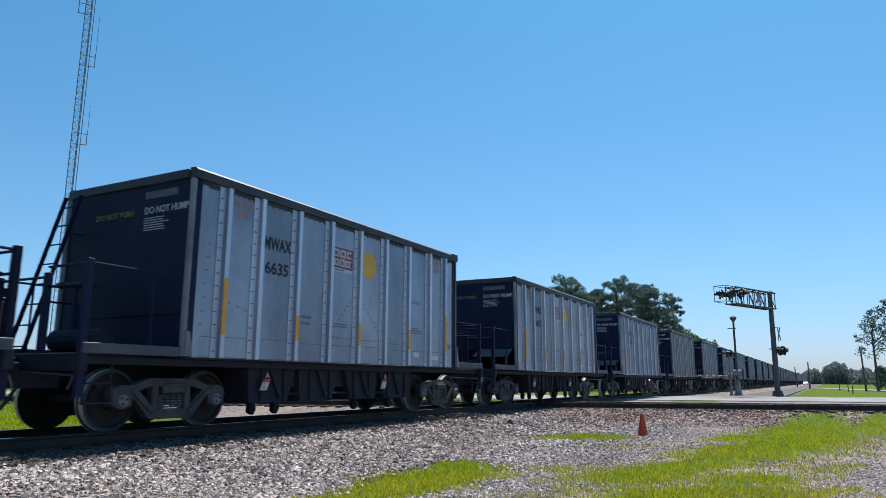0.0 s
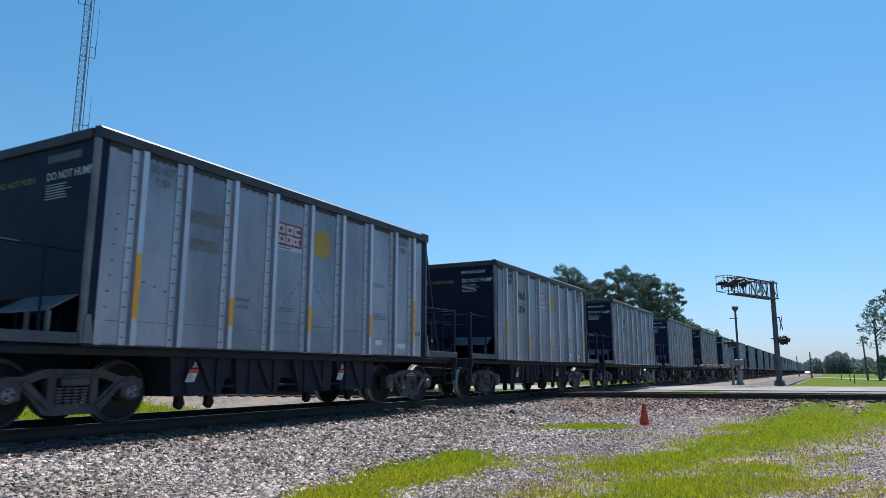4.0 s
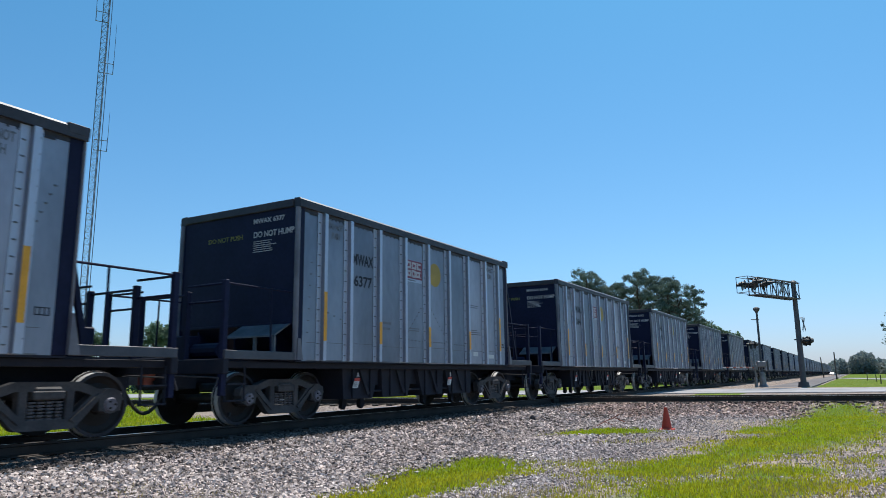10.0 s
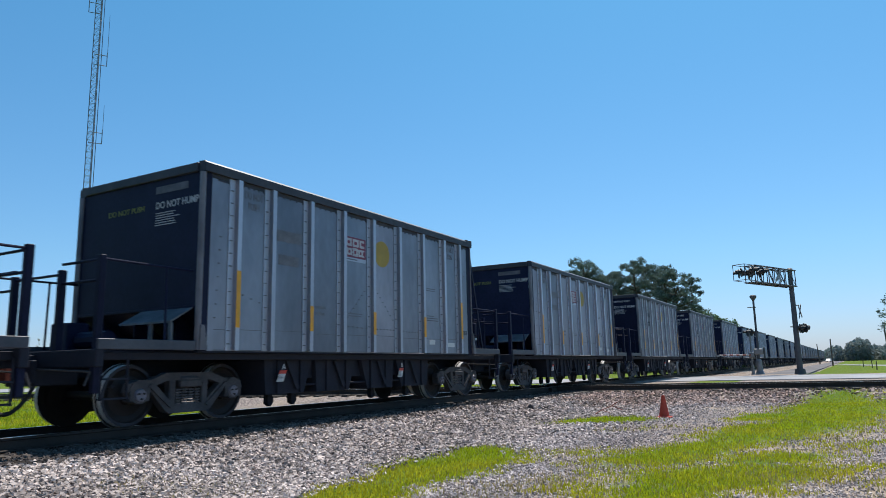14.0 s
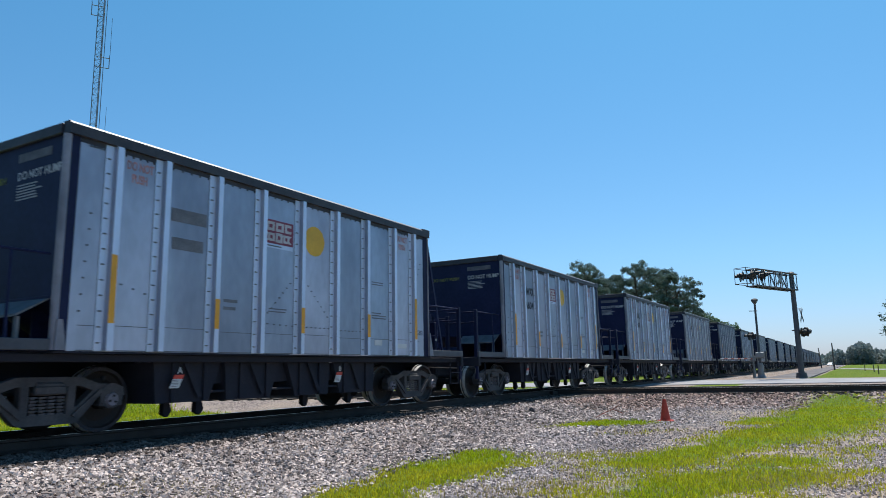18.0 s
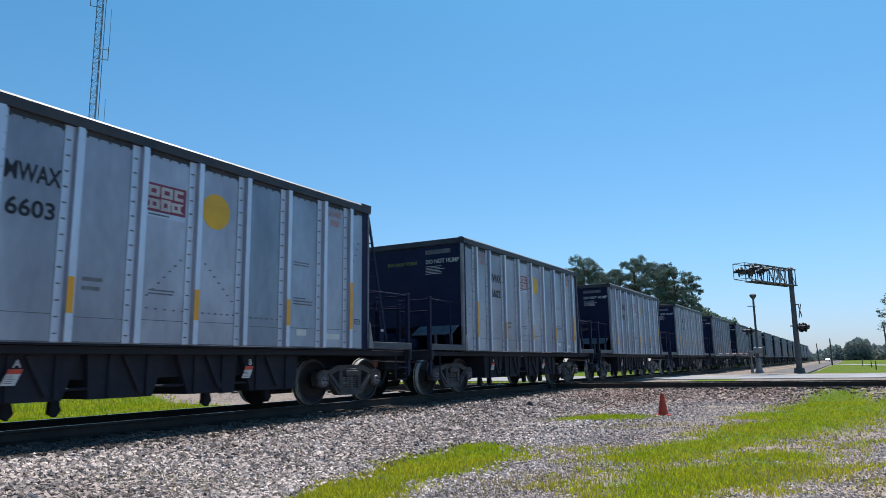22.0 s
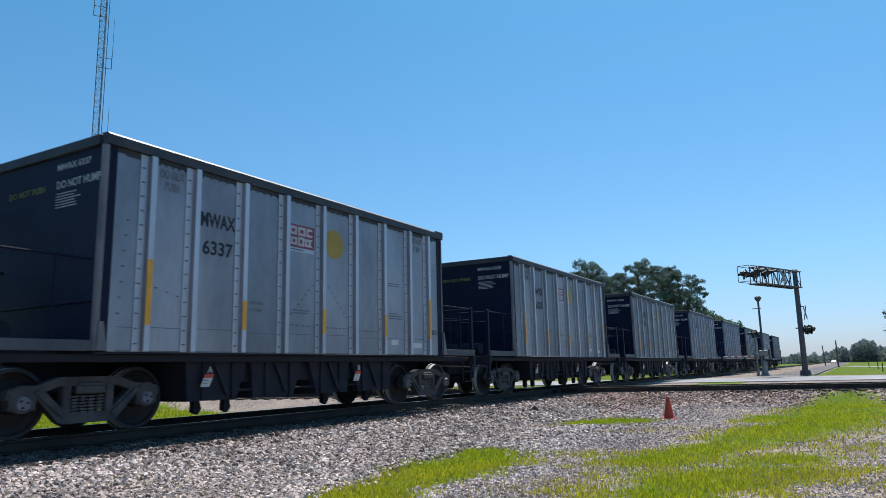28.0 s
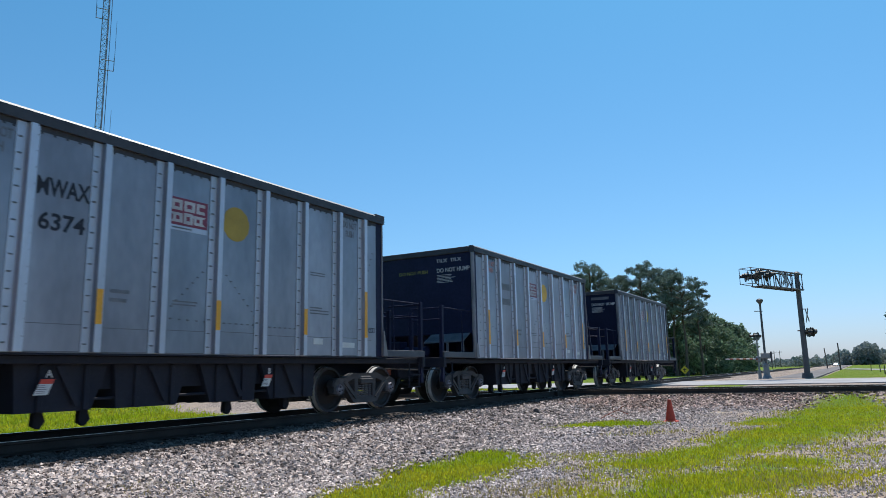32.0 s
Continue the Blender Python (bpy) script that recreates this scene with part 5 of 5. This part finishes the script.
def polar(az, dist):
    a = radians(az)
    return dist * math.sin(a), dist * math.cos(a)


rt_ = random.Random(21)
pines = [build_pine(rt_, 15.0, 2.8, bare=0.55), build_pine(rt_, 15.0, 3.0, bare=0.6), build_pine(rt_, 15.0, 2.6, bare=0.5)]
leafy = [build_broadleaf(rt_, 8.0, 3.6), build_broadleaf(rt_, 8.0, 4.2), build_broadleaf(rt_, 8.0, 3.0)]
used = set()


def plant(kinds, i, az, dist, h, base):
    x, y = polar(az, dist)
    src = kinds[i % len(kinds)]
    s = h / base
    m = pose(x, y, gz(x, y), 0, 0, (i * 77) % 360) @ Matrix.Scale(s, 4)
    if src not in used:
        used.add(src)
        src.matrix_basis = m
        return src
    ob = copy_thing(src, pose(x, y, gz(x, y), 0, 0, (i * 77) % 360))
    ob.scale = (s, s, s)
    return ob


# tall pines: bearing, distance, height
for i, (az, d, h) in enumerate(((71.75, 98, 15.9), (71.2, 100, 14.8), (72.3, 101, 15.0), (71.7, 104, 15.2), (73.5, 104, 14.7), (74.6, 100, 14.3), (75.75, 99, 15.7), (76.5, 104, 15.6), (78.0, 100, 14.8), (77.3, 106, 15.0),
                                 (78.8, 99, 13.9), (79.9, 101, 12.9), (72.6, 114, 13.2), (74.1, 112, 14.0), (76.0, 112, 14.6), (77.6, 112, 14.2), (79.2, 116, 12.6))):
    plant(pines, i, az, d, h, 15.0)
for i, (az, d, h) in enumerate(((72.5, 104, 6), (74.2, 106, 6.5), (75.5, 106, 7), (77.0, 108, 7), (78.2, 106, 7), (79.2, 112, 8), (80.2, 116, 9), (80.9, 124, 9.0), (81.5, 134, 9.0), (82.1, 142, 8.6),
                                 (82.6, 150, 8.4), (82.95, 158, 8.0), (83.15, 166, 6.0), (81.2, 150, 9), (79.8, 132, 10), (78.6, 118, 7), (77.5, 120, 7), (71.0, 118, 8), (69.5, 125, 8))):
    plant(leafy, i, az, d, h, 8.0)
for i, (az, d, h) in enumerate(((37.4, 80, 7.0), (39.0, 84, 7.6), (33.5, 95, 6.5), (47.5, 110, 7.0))):
    plant(leafy, i + 2, az, d, h, 8.0)
sparse = [build_broadleaf(rt_, 12.5, 3.0, per=26, n=46, label="thin tall roadside tree with sparse tufts of leaves", mat=M_NEEDLE, low=0.42, leaf=0.2)]
for i, (az, d, h) in enumerate(((93.3, 125, 12.0), (94.3, 118, 12.8))):
    plant(sparse, i, az, d, h, 12.5)
for i, (az, d, h) in enumerate(((93.5, 150, 4.0), (94.6, 150, 4.2))):
    plant(leafy, i + 5, az, d, h, 8.0)


def build_far_woods():
    """The low woods round the horizon, as one mass of foliage with an uneven top."""
    rng = random.Random(33)
    vs, fs = [], []

    def belt(a0, a1, dist, h0, h1, n, dome=False):
        for _ in range(n):
            az = rng.uniform(a0, a1)
            d = dist * rng.uniform(0.95, 1.12)
            x, y = polar(az, d)
            top = h0 + (h1 - h0) * (0.5 + 0.5 * math.sin(az * 5.1 + math.sin(az * 2.3) * 2)) * (0.75 + 0.25 * math.sin(az * 17))
            if dome:
                top *= 0.35 + 0.65 * math.sqrt(max(0.0, 1 - (2 * (az - a0) / (a1 - a0) - 1) ** 2))
            z = -0.5 + top * rng.random() ** 0.75
            s = d * 0.0018 * rng.uniform(0.6, 1.3)
            u = Vector((rng.gauss(0, 1), rng.gauss(0, 1), rng.gauss(0, 1))).normalized()
            v = u.orthogonal().normalized() * s
            u = u * s
            b = len(vs)
            p = Vector((x, y, z))
            vs.extend(tuple(q) for q in (p - u, p + v * 0.8, p + u, p - v * 0.8))
            fs.append((b, b + 1, b + 2, b + 3))
    belt(88.9, 97, 500, 6.6, 9.6, 12000)
    belt(88.2, 89.6, 520, 5.0, 8.0, 2500)
    for mid, wide, tall in ((90.35, 0.42, 11.0), (90.85, 0.5, 13.2), (91.3, 0.3, 12.0), (89.5, 0.35, 9.0), (92.6, 0.5, 9.4), (94.0, 0.6, 10.0)):
        belt(mid - wide, mid + wide, 490, tall, tall, 2200, True)
    belt(85.3, 90.0, 620, 4.5, 8.0, 6000)
    belt(83.6, 88.5, 430, 2.6, 4.6, 5000)
    belt(86.1, 86.9, 420, 4.8, 5.6, 900)
    belt(96, 130, 240, 6, 11, 3500)
    belt(5, 70, 210, 6, 11, 12000)
    belt(-180, 5, 300, 7, 12, 3500)
    belt(130, 180, 300, 7, 12, 1500)
    # the haze of distance is put into this pale bluish leaf colour
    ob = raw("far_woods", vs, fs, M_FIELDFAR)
    tagged(ob, "hazy green woods along the horizon", "woods", kind="stuff")


build_far_woods()


# ---- poles, posts, sign, parked car ----
def build_pole(az, d, h, arm=True, lean=0.0):
    x, y = polar(az, d)
    g = thing("utility_pole", pose(x, y, gz(x, y), lean, lean), "grey timber utility pole by the street", "utility pole", "utility poles")
    bm = bmesh.new()
    tube(bm, (0, 0, -0.3), (0, 0, h), 0.15, 8, 0.10)
    part("pole", bm, M_WOOD, g)
    if arm:
        bm = bmesh.new()
        box(bm, -0.06, 0.06, -1.1, 1.1, h - 0.7, h - 0.58, 0.01)
        part("cross_arm", bm, M_WOOD, g)
        for yy in (-1.0, -0.4, 0.4, 1.0):
            bm = bmesh.new()
            tube(bm, (0, yy, h - 0.58), (0, yy, h - 0.40), 0.04, 6, 0.02)
            part("insulator", bm, M_SIGBLACK, g)


build_pole(89.1, 150, 5.0, False)
build_pole(92.56, 125, 6.2, False, -2)
build_pole(88.3, 190, 4.9, False, -3)
for az_, d_, h_ in ((84.93, 300, 6.6), (85.30, 330, 7.0), (84.72, 260, 5.6), (86.7, 420, 6.4)):
    build_pole(az_, d_, h_)


def build_fence():
    bm = bmesh.new()
    tube(bm, (0, 0, -0.2), (0, 0, 0.95), 0.06, 8, 0.05)
    me = bpy.data.meshes.new("fence_post")
    bm.to_mesh(me)
    bm.free()
    me.materials.append(M_WOOD)
    for k, (az, d) in enumerate(((91.49, 112), (91.74, 91), (89.08, 150), (90.95, 128))):
        x, y = polar(az, d)
        tagged(place("fence_post", me, None, "", pose(x, y, gz(x, y), (k * 3) % 5 - 2, 0, 0)), "weathered round timber fence post in the grass", "fence post", "fence posts")


build_fence()


def build_diamond_sign():
    x, y = polar(78.58, 92)
    g = thing("warning_sign", pose(x, y, gz(x, y), 0, 0, 12), "yellow diamond warning sign on a post", "road sign")
    bm = bmesh.new()
    tube(bm, (0, 0, 0), (0, 0, 1.0), 0.035, 6)
    part("post", bm, M_GALV, g)
    bm = bmesh.new()
    prism(bm, [(0, 0.35), (0.52, 0.87), (0, 1.39), (-0.52, 0.87)], "x", -0.06, -0.03)
    part("plate", bm, M_SIGNYEL, g, "yellow diamond plate")
    bm = bmesh.new()
    box(bm, -0.068, -0.061, -0.06, 0.06, 0.65, 1.05)
    box(bm, -0.068, -0.061, -0.2, 0.2, 0.9, 1.0)
    part("symbol", bm, M_SIGBLACK, g)


build_diamond_sign()


def build_vehicle(name, m, paint, label):
    """A small parked car, local x forward."""
    g = thing(name, m, label, "car")
    bm = bmesh.new()
    prism(bm, [(-2.2, 0.35), (2.2, 0.35), (2.25, 0.62), (2.0, 0.80), (1.1, 0.92), (0.45, 1.38), (-1.1, 1.42), (-1.9, 0.98), (-2.22, 0.90)], "y", -0.85, 0.85)
    bmesh.ops.bevel(bm, geom=list(bm.edges), offset=0.07, segments=2, affect="EDGES")
    part("body", bm, paint, g)
    bm = bmesh.new()
    prism(bm, [(0.98, 0.95), (0.46, 1.32), (-1.05, 1.36), (-1.65, 1.0)], "y", -0.856, 0.856)
    part("window", bm, M_GLASS, g)
    for x in (-1.35, 1.38):
        for s in (-0.78, 0.78):
            bm = bmesh.new()
            lathe(bm, [(0.18, -0.1), (0.30, -0.1), (0.33, -0.06), (0.33, 0.06), (0.30, 0.1), (0.18, 0.1)], "y", 18)
            bm.transform(pose(x, s, 0.33))
            w = part("wheel", bm, M_RUBBER, g)
            bm = bmesh.new()
            lathe(bm, [(0.02, -0.09), (0.18, -0.09), (0.18, 0.09), (0.02, 0.09)], "y", 14)
            bm.transform(pose(x, s, 0.33))
            part("rim", bm, M_GALV, w)


xv, yv = polar(86.1, 430)
build_vehicle("street_car", pose(xv, yv, -0.42, 0, 0, 185), M_CARWHITE, "white car far down the street")
xv, yv = polar(88.87, 330)
build_vehicle("field_car", pose(xv, yv, gz(xv, yv), 0, 0, 170), M_CARWHITE, "white car far off beside the field")

# ---- loose stones, grass ----
def stone_field():
    """Crushed stone over the near lot and the track bed."""
    g = np.random.default_rng(4)
    n = 245000
    r = np.exp(g.uniform(np.log(4.2), np.log(34), n))
    a = np.radians(g.uniform(22, 99, n))
    x, y = r * np.sin(a), r * np.cos(a)
    d = off_main(x, y)
    o = np.abs(off_cross(x, y))
    keep = (off_cross(x, y) < 3.5) & (y < 12.5) & (g.random(n) > cover(x, y) * 1.5) & ~((d < 1.3) & (g.random(n) < 0.55)) & ~((o < 1.3) & (g.random(n) < 0.5))
    keep &= (np.abs(d - 0.7525) > 0.09) & (np.abs(o - 0.7525) > 0.09)
    bu, bv = (x - 14.6) * 0.77 - (y - 3.6) * 0.64, (x - 14.6) * 0.64 + (y - 3.6) * 0.77
    bare = np.hypot(bu / 1.9, bv / 0.6) < 1
    keep &= ~(bare & (g.random(n) < 0.65))
    thin = ramp(d, 4.5, 7.5) * ramp(o, 4.0, 6.0)
    keep &= g.random(n) > thin * 0.45
    x, y, r, thin = x[keep], y[keep], r[keep], thin[keep]
    n = len(x)
    cube = np.array([(i, j, k) for i in (-1, 1) for j in (-1, 1) for k in (-1, 1)], float)
    kinds = np.stack([cube * g.uniform(0.7, 1.0, (8, 3)) * g.uniform(0.75, 1.1, (1, 3)) for _ in range(24)])
    v = kinds[g.integers(0, 24, n)]
    size = (0.0120 + 0.00055 * r) * g.uniform(0.55, 1.45, n) * (1.18 - 0.60 * thin)
    ax = g.normal(size=(n, 3))
    ax /= np.linalg.norm(ax, axis=1)[:, None]
    th = g.uniform(0, 3.0, n)
    c, s = np.cos(th)[:, None, None], np.sin(th)[:, None, None]
    k = ax[:, None, :]
    v = v * c + np.cross(np.broadcast_to(k, v.shape), v) * s + k * (v * k).sum(-1, keepdims=True) * (1 - c)
    v = v * size[:, None, None] * np.array([1.0, 1.0, 0.9])
    v += np.stack([x, y, ground_z(x, y) + size * 0.5], -1)[:, None, :]
    quad = np.array([(0, 1, 3, 2), (4, 6, 7, 5), (0, 4, 5, 1), (2, 3, 7, 6), (0, 2, 6, 4), (1, 5, 7, 3)])
    bed = (off_main(x, y) + g.normal(0, 0.5, n) < 5.0)
    rust = (np.abs(off_cross(x, y)) + g.normal(0, 0.8, n) < 4.2) & (off_main(x, y) > 2.2)
    # stones near the rails: grime and the train's shade both darken their colour
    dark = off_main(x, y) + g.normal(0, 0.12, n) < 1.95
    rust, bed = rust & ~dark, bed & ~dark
    for name, mask, mat, label, cat in (("track_ballast", dark, M_DARKSTONE, "grimy ballast stones by the rails, darkened for the train's shade", "ballast"),
                                        ("rusty_ballast", rust, M_RUSTSTONE, "rust-stained ballast stones by the crossing track", "ballast"),
                                        ("ballast_stones", bed & ~rust, M_STONE, "crushed grey-violet ballast stones along the track", "ballast"),
                                        ("lot_gravel", ~bed & ~rust & ~dark, M_GRAVEL, "paler pinkish crushed gravel on the lot", "gravel")):
        k = int(mask.sum())
        fk = (quad[None] + 8 * np.arange(k)[:, None, None]).reshape(-1, 4)
        tagged(raw(name, v[mask].reshape(-1, 3).tolist(), fk.tolist(), mat), label, cat, kind="stuff")


stone_field()


def grass_field(name, seed, n, mat, label, pick, tall):
    """Single grass blades, bent and tapered."""
    g = np.random.default_rng(seed)
    x, y, r = pick(g, n)
    n = len(x)
    z = ground_z(x, y)
    h = tall * g.uniform(0.4, 1.3, n)
    w = (0.0027 + 0.00043 * r) * g.uniform(0.7, 1.4, n)
    a = g.uniform(0, 6.283, n)
    b = g.uniform(0, 6.283, n)
    lean = h * g.uniform(0.1, 0.8, n)
    dx, dy = np.cos(a) * w, np.sin(a) * w
    lx, ly = np.cos(b) * lean, np.sin(b) * lean
    P = np.stack([np.stack([x - dx, y - dy, z - 0.02], -1), np.stack([x + dx, y + dy, z - 0.02], -1),
                  np.stack([x + dx * 0.7 + lx * 0.4, y + dy * 0.7 + ly * 0.4, z + h * 0.6], -1), np.stack([x - dx * 0.7 + lx * 0.4, y - dy * 0.7 + ly * 0.4, z + h * 0.6], -1),
                  np.stack([x + lx, y + ly, z + h], -1)], 1)
    k = 5 * np.arange(n)
    faces = np.stack([k, k + 1, k + 2, k + 3], -1).tolist() + np.stack([k + 3, k + 2, k + 4], -1).tolist()
    tagged(raw(name, P.reshape(-1, 3).tolist(), faces, mat), label, "grass", kind="stuff")


def near_lot(g, n):
    r = np.exp(g.uniform(np.log(4.2), np.log(32), n))
    a = np.radians(g.uniform(24, 99, n))
    x, y = r * np.sin(a), r * np.cos(a)
    c = cover(x, y)
    c = c + (0.35 * np.sin(x * 3.1 + np.sin(y * 4.3) * 1.5) * np.sin(y * 2.7 + x * 1.1) + 0.22 * np.sin(x * 7.3 + 2 * np.sin(y * 5.1)) * np.sin(y * 8.9 + x * 2.2)) * (c > 0.02)
    keep = (g.random(n) < (c - 0.06) * 1.4) & (off_main(x, y) > 2.5)
    return x[keep], y[keep], r[keep]


def dry_lot(g, n):
    r = np.exp(g.uniform(np.log(4.2), np.log(32), n))
    a = np.radians(g.uniform(24, 99, n))
    x, y = r * np.sin(a), r * np.cos(a)
    c = cover(x, y)
    keep = (g.random(n) < np.maximum(0.75 * dryness(x, y), 0.22 * (c > 0.1) * (c < 0.8))) & (off_main(x, y) > 2.5)
    return x[keep], y[keep], r[keep]


def far_side(g, n):
    x, y = g.uniform(3, 30, n), g.uniform(12.6, 30, n)
    keep = g.random(n) < cover(x, y)
    return x[keep], y[keep], np.hypot(x, y)[keep]


grass_field("grass_patches", 6, 310000, M_GRASS, "bright green weedy grass on the gravel lot", near_lot, 0.044)
grass_field("dry_grass", 7, 120000, M_STRAW, "dry straw-coloured grass among the stones", dry_lot, 0.05)
grass_field("field_grass", 8, 30000, M_GRASS, "bright green grass field behind the track", far_side, 0.12)


def odd_bits():
    """The few single things that lie on the ballast."""
    x, y = 17.0, 7.2
    bm = bmesh.new()
    box(bm, -0.10, 0.10, -0.07, 0.07, -0.02, 0.11, 0.03)
    for v in bm.verts:
        v.co += Vector((random.uniform(-0.02, 0.02), random.uniform(-0.02, 0.02), random.uniform(-0.015, 0.015)))
    ob = part("dark_rock", bm, M_CASTING)
    ob.matrix_basis = pose(x, y, gz(x, y), 0, 0, 30)
    tagged(ob, "rust-dark lump of rock on the ballast", "rock")
    x, y = 6.55, 6.92
    bm = bmesh.new()
    box(bm, -0.045, 0.045, -0.035, 0.035, -0.02, 0.055, 0.014)
    for v in bm.verts:
        v.co += Vector((random.uniform(-0.01, 0.01), random.uniform(-0.01, 0.01), random.uniform(-0.008, 0.008)))
    ob = part("dark_rock", bm, M_CASTING)
    ob.matrix_basis = pose(x, y, gz(x, y), 0, 0, 70)
    tagged(ob, "small black stone among the pale ballast", "rock")
    x, y = 17.3, 5.25
    bm = bmesh.new()
    pts = [(-0.5, -0.2, 0.02), (-0.2, -0.05, 0.16), (0.1, 0.05, 0.26), (0.25, 0.0, 0.36)]
    for p, q in zip(pts, pts[1:]):
        tube(bm, p, q, 0.012, 6)
    tube(bm, (0.1, 0.05, 0.26), (0.4, 0.1, 0.14), 0.01, 6)
    tube(bm, (-0.2, -0.05, 0.16), (0.0, -0.2, 0.08), 0.009, 6)
    ob = part("dead_branch", bm, M_RUSTRED)
    ob.matrix_basis = pose(x, y, gz(x, y), 0, 0, 300) @ Matrix.Scale(0.9, 4)
    tagged(ob, "thin dead reddish branch on the stones", "branch")


odd_bits()


# ---- what moves ----
def motions():
    times = [float(t) for t in range(0, 33)]
    for k, c in train:
        walk(c, [(t, pose(train_x(t) + PITCH * k, TRACK_Y, 0)) for t in times])
        # wheels turn, one row for each thirtieth of a second, while the car is near
        near = [i for i in range(0, 32 * FPS + 1) if -22 < train_x(i / FPS) + PITCH * k < 48]
        if not near:
            continue
        rows_at = sorted({0, *near, 32 * FPS})
        for truck in c.children:
            if not truck.name.startswith("truck"):
                continue
            for w in truck.children:
                if not w.name.startswith("wheelset"):
                    continue
                x, z = w.location.x, w.location.z
                rows = []
                for i in rows_at:
                    j = min(max(i, near[0]), near[-1])
                    turn = math.degrees((train_x(j / FPS) + PITCH * k) / WHEEL_R) % 360
                    rows.append((i / FPS, pose(x, 0, z, 0, turn, 0)))
                walk(w, rows)


motions()
